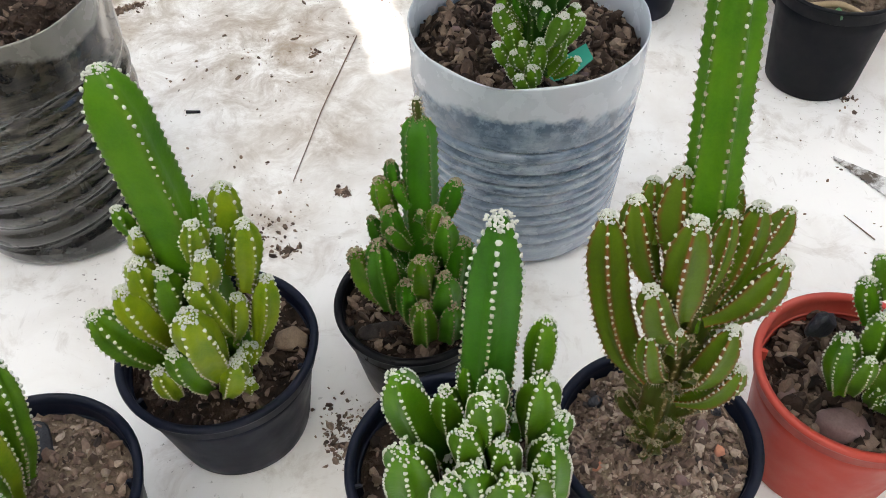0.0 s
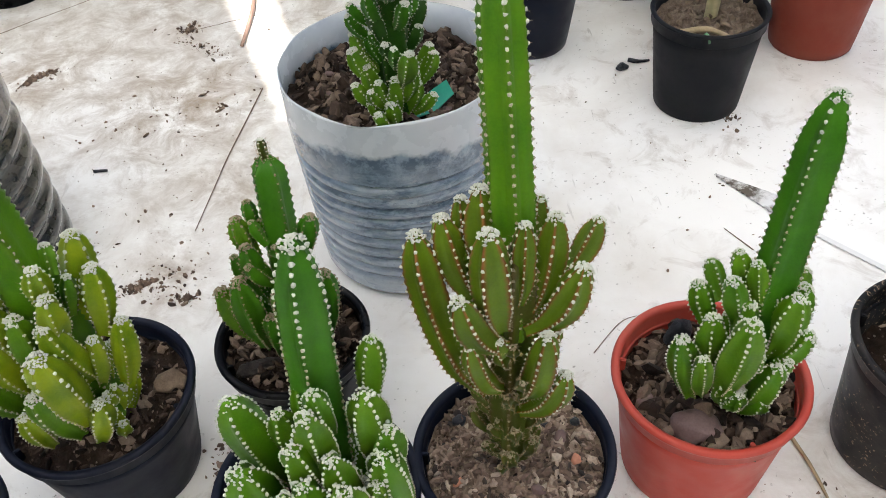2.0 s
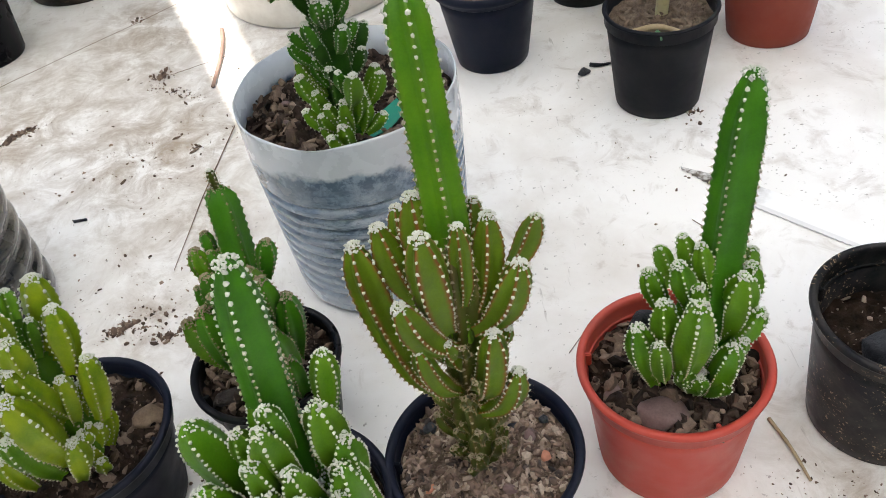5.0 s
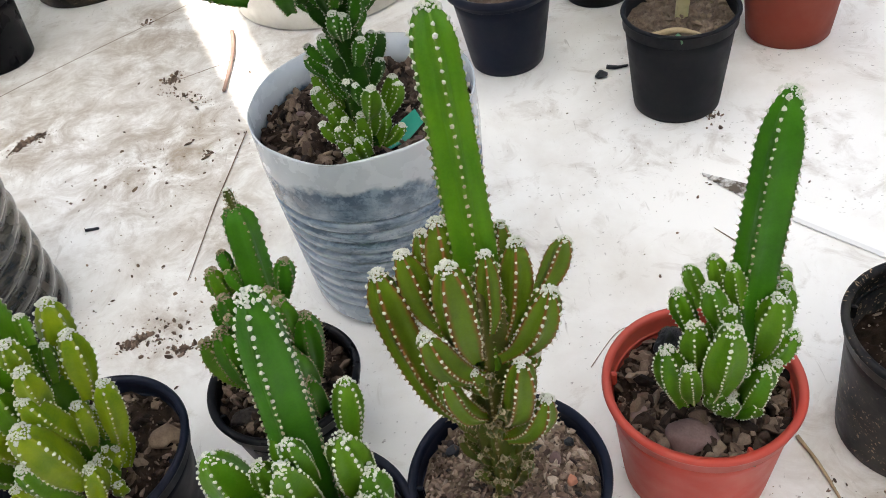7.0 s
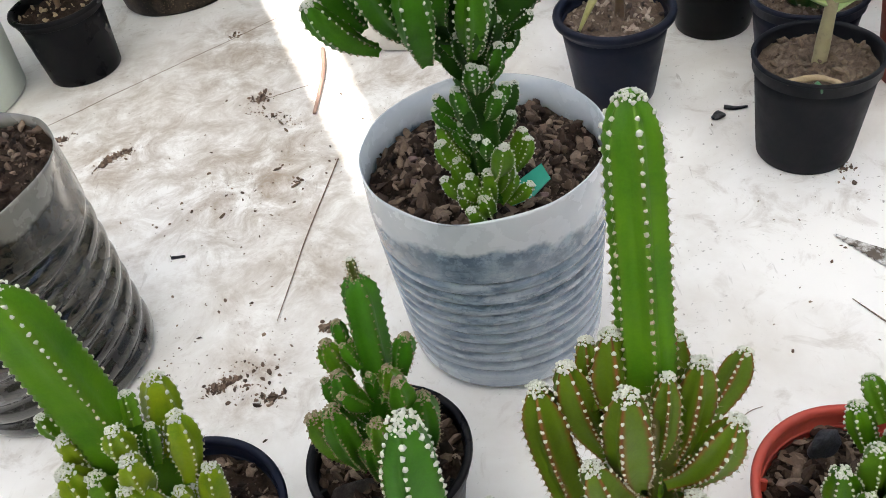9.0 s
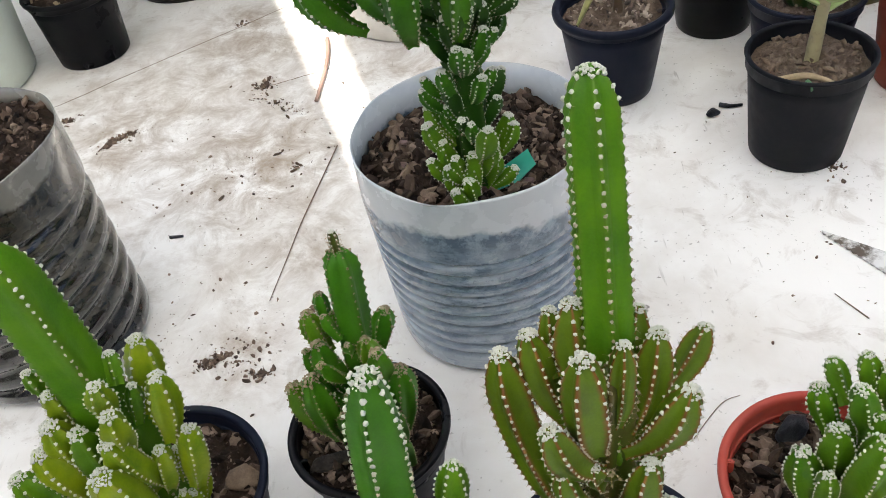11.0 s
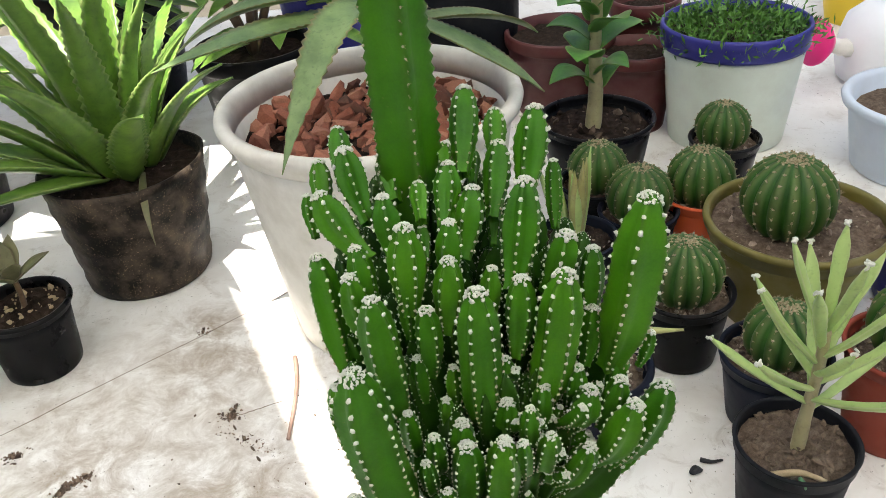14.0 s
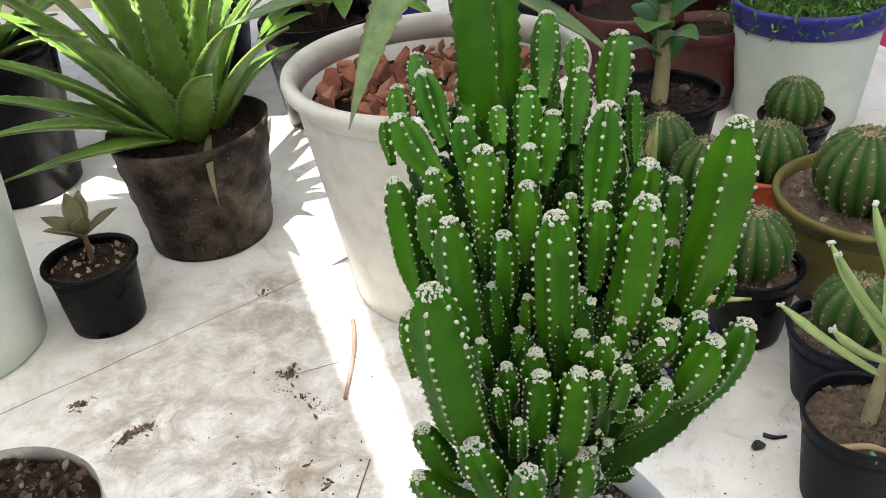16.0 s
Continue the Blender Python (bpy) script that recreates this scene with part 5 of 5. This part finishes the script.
TEETH = [
    ((-0.035, -0.060, 0.190), (-0.092, -0.195, 0.055), 0.046), ((-0.10, -0.03, 0.125), (-0.200, -0.085, 0.105), 0.052), ((-0.13, 0.01, 0.150), (-0.200, 0.010, 0.090), 0.044),
    ((0.11, -0.02, 0.130), (0.205, -0.030, 0.115), 0.042), ((0.10, 0.05, 0.10), (0.150, 0.090, 0.050), 0.040), ((0.08, -0.05, 0.09), (0.130, -0.060, 0.045), 0.036),
    ((-0.05, 0.09, 0.14), (-0.100, 0.180, 0.120), 0.040), ((0.04, 0.10, 0.16), (0.070, 0.200, 0.140), 0.042), ((-0.10, -0.02, 0.23), (-0.200, -0.020, 0.240), 0.042), ((0.13, 0.0, 0.22), (0.250, 0.010, 0.230), 0.042)]
for k, (mid, tipp, w) in enumerate(TEETH):
    leaf(p, "leaf", (0.0, 0, 0.10 + 0.012 * (k % 4)), mid, tipp, w * 0.80, 0.0045, LEAF_GREY, 1, 0.35, 0.5, 60, tooth=0.20)

# soiled grow bag with aloe
b = thing("grow_bag", (-0.277, 1.061, 0), "black plastic grow bag dusted with dried soil", "plant pot")
wall = [(0.001, 0.004), (0.066, 0.003), (0.072, 0.0), (0.075, 0.004)] + [(0.075 + 0.017 * k / 12 + 0.0012 * math.sin(k * 2.3), 0.004 + 0.141 * k / 12) for k in range(1, 13)] + [(0.090, 0.145), (0.089, 0.128), (0.001, 0.126)]
part("body", mesh_of("body", *lathe(wall, 96, 0.05, 3), SACK), b)
soil_top(b, 0.0885, 0.128, SOIL, 0.008, 63, 0.004, 60)
p = thing("aloe", (-0.275, 1.063, 0.13), "large green aloe with arching tooth-edged leaves", "aloe plant")
g = random.Random(21)
for k in range(26):
    a = k * 2.39996 + 0.4
    ring = k / 26
    right = max(0, math.cos(a))
    ln = (0.26 + 0.14 * ring) * (1 - 0.42 * right) * g.uniform(0.9, 1.1)
    el = 0.72 + 0.72 * ring + 0.2 * right
    d = Vector((math.cos(a), math.sin(a), 0))
    b0 = d * (0.040 - 0.022 * ring) + Vector((0.0, 0, 0.004 + 0.02 * ring))
    mid = b0 + d * ln * 0.42 * math.cos(el) + Vector((0, 0, ln * 0.58 * math.sin(el)))
    tipp = b0 + d * ln * math.cos(el * 0.88) + Vector((0, 0, ln * 0.9 * math.sin(el) - 0.03 * (1 - ring)))
    leaf(p, "leaf", b0, mid, tipp, 0.040 - 0.008 * ring, 0.008, LEAF_ALOE, 1, 0.5, 0.15, 44, tooth=0.22)
for tipp in ((-0.21, -0.09, 0.10), (-0.16, -0.15, 0.075)):
    leaf(p, "leaf", (-0.02, -0.03, 0.01), (tipp[0] * 0.5, tipp[1] * 0.6, 0.075), tipp, 0.036, 0.008, LEAF_ALOE, 1, 0.5, 0.2, 36, tooth=0.2)
leaf(p, "leaf", (0.03, -0.03, 0.01), (0.042, -0.100, 0.012), (0.048, -0.110, -0.040), 0.009, 0.003, LEAF_DULL, 0, 0.3, 0.3, 16, label="wilted brownish leaf")
leaf(p, "leaf", (-0.01, -0.04, 0.01), (-0.04, -0.10, 0.045), (-0.16, -0.13, 0.020), 0.034, 0.008, LEAF_ALOE, 1, 0.5, 0.2, 26)

# small pot with a bronzed sprout
nursery_pot((-0.352, 0.889, 0), 0.079, 0.049, 0.038, BLACK, "small black plastic pot with wood chips", SOIL, 0.010, seed=55, gravel=60, gsize=(0.001, 0.004), grit=STRAW, rim=0.004)
p = thing("sprout", (-0.352, 0.891, 0.066), "small sprout with a few bronzed oval leaves", "succulent plant")
twig(p, "stalk", [(0, 0, -0.003), (0.002, 0, 0.02), (0.001, 0.0, 0.045)], 0.0035, 0.0025, BROWN_STALK)
for k, (a, el) in enumerate(((0.3, 0.5), (1.6, 1.0), (2.9, 0.4), (4.2, 0.6), (5.3, 0.8), (2.2, 1.2))):
    d = Vector((math.cos(a) * math.cos(el), math.sin(a) * math.cos(el), math.sin(el)))
    leaf(p, "leaf", (0, 0, 0.036), Vector((0, 0, 0.040)) + d * 0.022, Vector((0, 0, 0.038)) + d * 0.046, 0.020, 0.003, LEAF_DULL, 0, 0.4, 0.55, 12)

# pale bucket and dark pot at the table's side
b = thing("bucket", (-0.495, 0.850, 0), "pale greenish-white plastic bucket", "bucket")
wall = [(0.001, 0.004), (0.074, 0.004), (0.079, 0.0), (0.083, 0.003)] + [(0.083 + 0.014 * k / 8, 0.003 + 0.20 * k / 8) for k in range(1, 9)] + [(0.100, 0.205), (0.099, 0.210), (0.094, 0.210), (0.080, 0.01), (0.001, 0.01)]
part("body", mesh_of("body", *lathe(wall, 72), MINT), b)
soil_top(b, 0.093, 0.185, SOIL, 0.006, 64, gravel=0)
b = thing("plant_pot", (-0.585, 1.23, 0), "tall black plastic plant pot", "plant pot")
wall = [(0.001, 0.004), (0.07, 0.003), (0.074, 0.0), (0.078, 0.003), (0.098, 0.19), (0.100, 0.20), (0.094, 0.20), (0.075, 0.01), (0.001, 0.01)]
part("body", mesh_of("body", *lathe(wall, 72), BLACK), b)
soil_top(b, 0.092, 0.18, SOIL, 0.006, 65, gravel=0)
p = thing("aloe", (-0.585, 1.23, 0.18), "green aloe with arching leaves", "aloe plant")
for k in range(16):
    a = k * 2.39996 + 1.4
    ring = k / 16
    ln = 0.18 + 0.12 * ring
    el = 0.25 + 0.95 * ring
    d = Vector((math.cos(a), math.sin(a), 0))
    b0 = d * 0.018 + Vector((0, 0, 0.004))
    leaf(p, "leaf", b0, b0 + d * ln * 0.5 * math.cos(el) + Vector((0, 0, ln * 0.6 * math.sin(el))), b0 + d * ln * math.cos(el * 0.75) + Vector((0, 0, ln * 0.7 * math.sin(el) - 0.03)), 0.034, 0.008, LEAF_ALOE, 1, 0.5, 0.2, 26)

# ---- things standing farther back ----
def simple_pot(at, h, r, rb, mat, label, category="plant pot", fill=SOIL):
    ob = thing("plant_pot", at, label, category)
    w = [(0.001, 0.004), (rb * 0.9, 0.003), (rb * 0.96, 0.0), (rb, 0.003)] + [(rb + (r - 0.004 - rb) * k / 6, 0.003 + (h * 0.84) * k / 6) for k in range(1, 7)]
    w += [(r - 0.001, h * 0.85), (r, h * 0.87), (r, h * 0.98), (r - 0.002, h), (r - 0.006, h), (r - 0.008, h * 0.85), (rb - 0.004, 0.01), (0.001, 0.01)]
    part("body", mesh_of("body", *lathe(w, 64, 0.006, at[0] * 10), mat), ob)
    soil_top(ob, r - 0.008, h * 0.88, fill, 0.005, int(at[1] * 100), gravel=0)
    return ob


def bush(at, height, spread, count, material, label, seed, lw=0.028, ll=0.075):
    p = thing("shrub", at, label, "plant")
    g = random.Random(seed)
    for k in range(5):
        a = k * 1.3 + seed
        twig(p, "branch", [(0, 0, 0), (math.cos(a) * spread * 0.3, math.sin(a) * spread * 0.3, height * 0.5), (math.cos(a) * spread * 0.6, math.sin(a) * spread * 0.6, height * 0.9)], 0.007, 0.003, BROWN_STALK)
    for k in range(count):
        a = g.uniform(0, 6.28)
        q = spread * math.sqrt(g.random())
        z = height * g.uniform(0.15, 1.0)
        b0 = Vector((q * 0.7 * math.cos(a), q * 0.7 * math.sin(a), z))
        d = Vector((math.cos(a + g.uniform(-0.8, 0.8)), math.sin(a + g.uniform(-0.8, 0.8)), g.uniform(-0.5, 0.8))).normalized() * ll * g.uniform(0.7, 1.3)
        leaf(p, "leaf", b0, b0 + d * 0.5 + Vector((0, 0, 0.01)), b0 + d, lw, 0.002, material, 0, 0.3, 0.45, 8)


simple_pot((0.395, 1.335, 0), 0.12, 0.060, 0.045, WINE, "dark wine-red plastic pot")
simple_pot((0.300, 1.42, 0), 0.13, 0.085, 0.065, WINE, "wide dark wine-red plastic pot")
simple_pot((0.435, 1.44, 0), 0.16, 0.055, 0.042, WINE, "tall dull red plastic pot")
simple_pot((0.170, 1.50, 0), 0.30, 0.085, 0.075, GREY, "tall charcoal plastic planter tub")
simple_pot((0.555, 0.845, 0), 0.085, 0.050, 0.038, BLUE, "small deep blue plastic pot")
simple_pot((-0.070, 1.62, 0), 0.20, 0.075, 0.06, BLUE, "royal blue plastic plant pot")
simple_pot((-0.42, 1.62, 0), 0.22, 0.12, 0.09, BLACK, "large black plastic plant pot")
simple_pot((-0.16, 1.40, 0), 0.16, 0.09, 0.07, BLACK, "black plastic plant pot")
simple_pot((-0.80, 1.50, 0), 0.20, 0.11, 0.09, RUST, "dull red plastic plant pot")
bush((-0.42, 1.62, 0.19), 0.36, 0.30, 190, LEAF_FRESH, "leafy green shrub in a large black pot", 3)
bush((-0.16, 1.40, 0.14), 0.30, 0.20, 130, LEAF_ALOE, "leafy dark green shrub", 5)
bush((-0.80, 1.50, 0.17), 0.32, 0.28, 130, LEAF_FRESH, "leafy green shrub in a red pot", 8)
bush((-0.070, 1.62, 0.17), 0.25, 0.16, 50, LEAF_FRESH, "leafy green plant in a blue pot", 9)

b = thing("tub", (0.715, 1.115, 0), "white round plastic tub with a thick lip", "tub")
w = [(0.001, 0.004), (0.075, 0.004), (0.080, 0.0), (0.084, 0.004), (0.098, 0.085), (0.106, 0.088), (0.108, 0.094), (0.106, 0.099), (0.100, 0.100), (0.094, 0.094), (0.080, 0.012), (0.001, 0.012)]
part("body", mesh_of("body", *lathe(w, 72), plastic("bluish_white_plastic", (0.55, 0.62, 0.72), amount=0.15)), b)
soil_top(b, 0.090, 0.075, MULCH, 0.004, 71, gravel=0)

b = thing("watering_can", (0.825, 1.412, 0), "white plastic watering can with a bright pink rose", "watering can")
w = [(0.001, 0.002), (0.060, 0.0), (0.072, 0.006), (0.078, 0.03), (0.078, 0.07), (0.070, 0.10), (0.045, 0.122), (0.030, 0.128), (0.026, 0.124), (0.001, 0.122)]
part("body", mesh_of("body", *lathe(w, 64), plastic("clean_white_plastic", (0.78, 0.80, 0.83), amount=0.05)), b)
twig(b, "spout", [(-0.060, -0.01, 0.055), (-0.095, -0.02, 0.068), (-0.125, -0.026, 0.078)], 0.014, 0.012, WHITE)
v, f = lathe([(0.001, 0.0), (0.020, 0.0), (0.034, 0.016), (0.036, 0.022), (0.034, 0.026), (0.001, 0.027)], 48)
m = Matrix.Translation((-0.118, -0.025, 0.076)) @ Matrix.Rotation(radians(-75), 4, "Y") @ Matrix.Rotation(radians(10), 4, "X")
part("rose", mesh_of("rose", [m @ Vector(q) for q in v], f, PINK), b, "bright pink sprinkler rose")
simple_pot((0.93, 1.70, 0), 0.08, 0.08, 0.062, plastic("yellow_plastic", (0.70, 0.50, 0.03), amount=0.05), "shallow bright yellow plastic pot")

# ---- small things on soil ----
def pebble(name, at, size, material, label, category, seed, turn=(0, 0, 0), rough=0.25):
    ob = tagged(part(name, mesh_of(name, *rock(*size, seed, 3, rough), material)), label, category)
    ob.matrix_basis = pose(*at, *turn)
    return ob


pebble("stone", (0.206, 0.232, 0.066), (0.0130, 0.0085, 0.0075), REDSTONE, "smooth purplish stone on the soil", "stone", 1.2, (0, 5, -8))
pebble("charcoal", (0.211, 0.288, 0.070), (0.0085, 0.0065, 0.0100), COAL, "bluish-black charcoal lump at the rim", "charcoal", 2.2, (10, 20, 40))
pebble("stone", (0.187, 0.252, 0.062), (0.0070, 0.0050, 0.0040), REDSTONE, "small brown stone on the soil", "stone", 5.1, (0, 0, 30))
pebble("charcoal", (-0.163, 0.222, 0.074), (0.014, 0.010, 0.006), COAL, "flat charcoal chunk on the grit", "charcoal", 4.1, (0, 10, -25))
pebble("bark_chip", (-0.012, 0.298, 0.054), (0.013, 0.006, 0.005), plain_mix("blackened_bark", [(0.3, (0.012, 0.010, 0.009)), (0.7, (0.08, 0.06, 0.05))], 110, 0.8, 0.3, 1.0, 0.003), "blackened bark chip on the soil", "bark", 7.4, (0, 0, 15), 0.4)
pebble("stone", (0.060, 0.394, 0.127), (0.0075, 0.0060, 0.0040), plain_mix("ochre_stone", [(0.3, (0.36, 0.24, 0.11)), (0.7, (0.52, 0.39, 0.22))], 60, 0.7), "smooth ochre pebble at the bottle's edge", "stone", 8.4, (0, 0, 15), 0.15)
pebble("stone", (-0.057, 0.290, 0.060), (0.011, 0.009, 0.006), BARK, "pale crumbly clod on the soil", "stone", 9.4, (0, 0, 15), 0.35)
for k, (x, y, q) in enumerate(((0.135, 0.238, 0.0042), (0.142, 0.232, 0.0045), (0.147, 0.219, 0.0040), (0.128, 0.205, 0.0046), (0.095, 0.245, 0.0048), (0.092, 0.212, 0.0034), (0.150, 0.240, 0.0035))):
    pebble("pebble", (x, y, 0.0685), (q * 0.8, q * 0.7, q * 0.5), (COAL, REDSTONE, TERRA, REDSTONE, COAL, TERRA, COAL)[k], "small angular pebble on sandy grit", "pebble", k + 11.3, (0, 0, 50 * k), 0.3)

TEAL = plastic("teal_plastic", (0.03, 0.30, 0.22), (0.3, 0.4, 0.35), 0.2)
v = [(-0.013, -0.006, 0), (0.0, -0.007, 0.003), (0.012, -0.003, 0.008), (0.011, 0.007, 0.009), (0.0, 0.006, 0.004), (-0.011, 0.004, 0.0)]
v = [Vector(q) for q in v] + [Vector(q) + Vector((0, 0, -0.0009)) for q in v]
f = [(0, 1, 4, 5), (1, 2, 3, 4), (11, 10, 7, 6), (10, 9, 8, 7), (0, 6, 7, 1), (1, 7, 8, 2), (2, 8, 9, 3), (3, 9, 10, 4), (4, 10, 11, 5), (5, 11, 6, 0)]
ob = tagged(part("plastic_tag", mesh_of("plastic_tag", v, f, TEAL, smooth=False)), "torn teal plastic tag on the soil", "plant tag")
ob.matrix_basis = pose(0.094, 0.424, 0.130, 20, -5, 15)

g = random.Random(77)
for k in range(40):
    a, q = g.uniform(0, 6.28), 0.062 * math.sqrt(g.uniform(0.15, 1))
    x, y = B1[0] + q * math.cos(a), B1[1] + q * math.sin(a)
    pebble("bark_chip", (x, y, 0.126 + g.uniform(0, 0.003)), (g.uniform(0.003, 0.008), g.uniform(0.002, 0.004), g.uniform(0.001, 0.002)), g.choice((BARK, CRUMB, CRUMB, REDSTONE)), "brown bark chip on dark soil", "bark", g.uniform(0, 50), (g.uniform(-25, 25), g.uniform(-25, 25), g.uniform(0, 360)), 0.35)

# ---- litter on the table ----
twig(None, "straw", [(-0.0565, 0.656, 0.0022), (-0.066, 0.610, 0.001), (-0.0755, 0.56, 0.001), (-0.081, 0.522, 0.001), (-0.088, 0.474, 0.0012)], 0.0006, 0.0003, LITTER, 6, "long thin dry straw lying on the table", "straw")
twig(None, "twig", [(0.277, 0.263, 0.0012), (0.281, 0.243, 0.0016), (0.283, 0.222, 0.0012)], 0.0012, 0.0008, STRAW, 6, "short dry tan twig lying on the table", "twig")
twig(None, "twig", [(-0.086, 0.850, 0.003), (-0.081, 0.80, 0.004), (-0.084, 0.732, 0.003)], 0.0024, 0.0017, plain_mix("reddish_twig", [(0.3, (0.20, 0.12, 0.09)), (0.7, (0.34, 0.23, 0.18))], 60), 7, "reddish dry stalk lying on the table", "twig")
twig(None, "twig", [(-0.183, 0.556, 0.0012), (-0.172, 0.556, 0.0012)], 0.0013, 0.0010, COAL, 6, "short black stick lying on the table", "twig")
twig(None, "twig", [(0.268, 0.655, 0.0016), (0.276, 0.651, 0.002), (0.286, 0.652, 0.0014)], 0.0022, 0.0010, COAL, 6, "black bent twig lying on the table", "twig")
twig(None, "twig", [(0.302, 0.410, 0.0008), (0.289, 0.433, 0.0008)], 0.0005, 0.0003, LITTER, 6, "hair-thin tan twig on the table", "twig")
twig(None, "twig", [(0.180, 0.333, 0.0008), (0.200, 0.355, 0.0008), (0.212, 0.360, 0.0008)], 0.0003, 0.0002, LITTER, 6, "hair-thin tan twig on the table", "twig")
twig(None, "twig", [(0.243, 0.182, 0.0008), (0.262, 0.196, 0.0008)], 0.0006, 0.0003, LITTER, 6, "hair-thin tan twig on the table", "twig")
for k, (x, y, turn) in enumerate(((-0.136, 0.757, -60), (-0.126, 0.742, -65), (-0.116, 0.727, -55), (-0.109, 0.713, -60), (-0.110, 0.655, 20), (-0.092, 0.628, 35), (-0.150, 0.600, 60))):
    pebble("bark_chip", (x, y, 0.0010), (0.0042, 0.0013, 0.0010), BARK, "thin bark splinter on the table", "bark", k + 30.3, (0, 0, turn), 0.3)
pebble("seed", (0.260, 0.643, 0.003), (0.0065, 0.0045, 0.0032), COAL, "black oval seed on the table", "seed", 3.1, (0, 0, 10), 0.1)


def spill(name, cx, cy, rx, ry, turn, count, size, seed, material, label):
    """A scatter of crumbs, densest in its middle."""
    g = np.random.default_rng(seed)
    spots = []
    for _ in range(count):
        u, v_ = g.normal(0, 0.45), g.normal(0, 0.45)
        x, y = u * rx, v_ * ry
        c_, s_ = math.cos(turn), math.sin(turn)
        q = size[0] + (size[1] - size[0]) * g.uniform() ** 3
        spots.append((cx + x * c_ - y * s_, cy + x * s_ + y * c_, q * 0.35, q))
    tagged(new(name, mesh_of(name, *lumps(spots, seed, 0.4, (0.4, 0.9)), material, smooth=False)), label, "soil crumbs", kind="stuff")


for k, (x, y, rx, ry, tu, n, q) in enumerate((
        (-0.272, 0.708, 0.040, 0.012, 0.55, 60, 0.0016), (-0.335, 0.752, 0.014, 0.010, 0.3, 40, 0.0016), (-0.141, 0.776, 0.012, 0.012, 0.2, 120, 0.0024), (-0.190, 0.913, 0.008, 0.008, 0.2, 50, 0.002),
        (-0.104, 0.425, 0.026, 0.024, 0.7, 110, 0.0020), (-0.084, 0.407, 0.009, 0.007, 0.2, 90, 0.0026), (-0.051, 0.463, 0.006, 0.005, 0.2, 70, 0.0026), (-0.030, 0.275, 0.020, 0.020, 0.8, 150, 0.0020),
        (-0.120, 0.640, 0.150, 0.090, 0.4, 170, 0.0016), (-0.090, 0.634, 0.006, 0.006, 0, 40, 0.002), (-0.125, 0.740, 0.010, 0.050, 0.9, 130, 0.0016), (-0.150, 0.470, 0.120, 0.090, 0.1, 150, 0.0016),
        (0.28, 0.50, 0.16, 0.16, 0.2, 90, 0.0012), (0.330, 0.560, 0.010, 0.012, 0.2, 50, 0.0022), (-0.279, 0.701, 0.012, 0.004, 0.95, 130, 0.0026), (-0.266, 0.712, 0.014, 0.004, 0.45, 150, 0.0026), (-0.338, 0.752, 0.009, 0.005, 0.2, 110, 0.0024), (-0.120, 0.422, 0.012, 0.006, 0.5, 120, 0.0024), (-0.141, 0.774, 0.006, 0.004, 1.2, 60, 0.0026), (0.300, 0.212, 0.06, 0.02, -0.3, 110, 0.0012), (-0.036, 0.262, 0.008, 0.020, 0.3, 120, 0.0026))):
    spill("soil_crumbs", x, y, rx, ry, tu, n, (0.0003, q), 100 + k, LITTER, "brown soil crumbs spilt on the white table")

# serrated blade
STEEL = Mat("dull_steel")
dirt = STEEL.ramp(STEEL.noise(55, 6, 0.7), [(0.45, 0.0), (0.62, 1.0)])
STEEL.b.inputs["Roughness"].default_value = 0.3
zone = STEEL.t.nodes.new("ShaderNodeSeparateXYZ")
STEEL.link(STEEL.co, zone.inputs[0])
tipward = STEEL.ramp(zone.outputs["X"], [(0.03, 1.0), (0.075, 0.0)])
STEEL_M = STEEL.done(STEEL.mix(STEEL.math("MAXIMUM", STEEL.math("MULTIPLY", STEEL.math("ADD", dirt, 0.35), tipward), STEEL.math("MULTIPLY", STEEL.ramp(STEEL.math("MULTIPLY", zone.outputs["Y"], -100.0), [(0.50, 0.0), (0.62, 1.0)]), 0.22)), (0.90, 0.90, 0.90), (0.09, 0.07, 0.05)), 0.45, 0.5, 0.12)
v, f, n = [], [], 84
for i in range(n + 1):
    x = 0.20 * i / n
    lo = -min(0.009, 0.16 * x) - (0.0014 if i % 2 else 0.0)
    hi = min(0.011, 0.20 * x)
    v += [(x, lo, 0.0008), (x, hi, 0.0018), (x, hi, 0.0004), (x, lo, 0.0004)]
for i in range(n):
    for k in range(4):
        j = (k + 1) % 4
        f.append((4 * i + k, 4 * i + 4 + k, 4 * i + 4 + j, 4 * i + j))
f += [(0, 1, 2, 3), (4 * n + 3, 4 * n + 2, 4 * n + 1, 4 * n)]
knife = thing("knife", (0.299, 0.491, 0.0005), "serrated steel knife with soil caked on its tip", "knife")
knife.matrix_basis = pose(0.299, 0.491, 0.0005, 0, 0, -50)
part("blade", mesh_of("blade", v, f, STEEL_M, smooth=False), knife)
part("handle", mesh_of("handle", *lumps([(0.25, 0.002, 0.009, 0.055, 0.011, 0.008)], 3, 0.05), BLACK), knife, "black plastic handle")
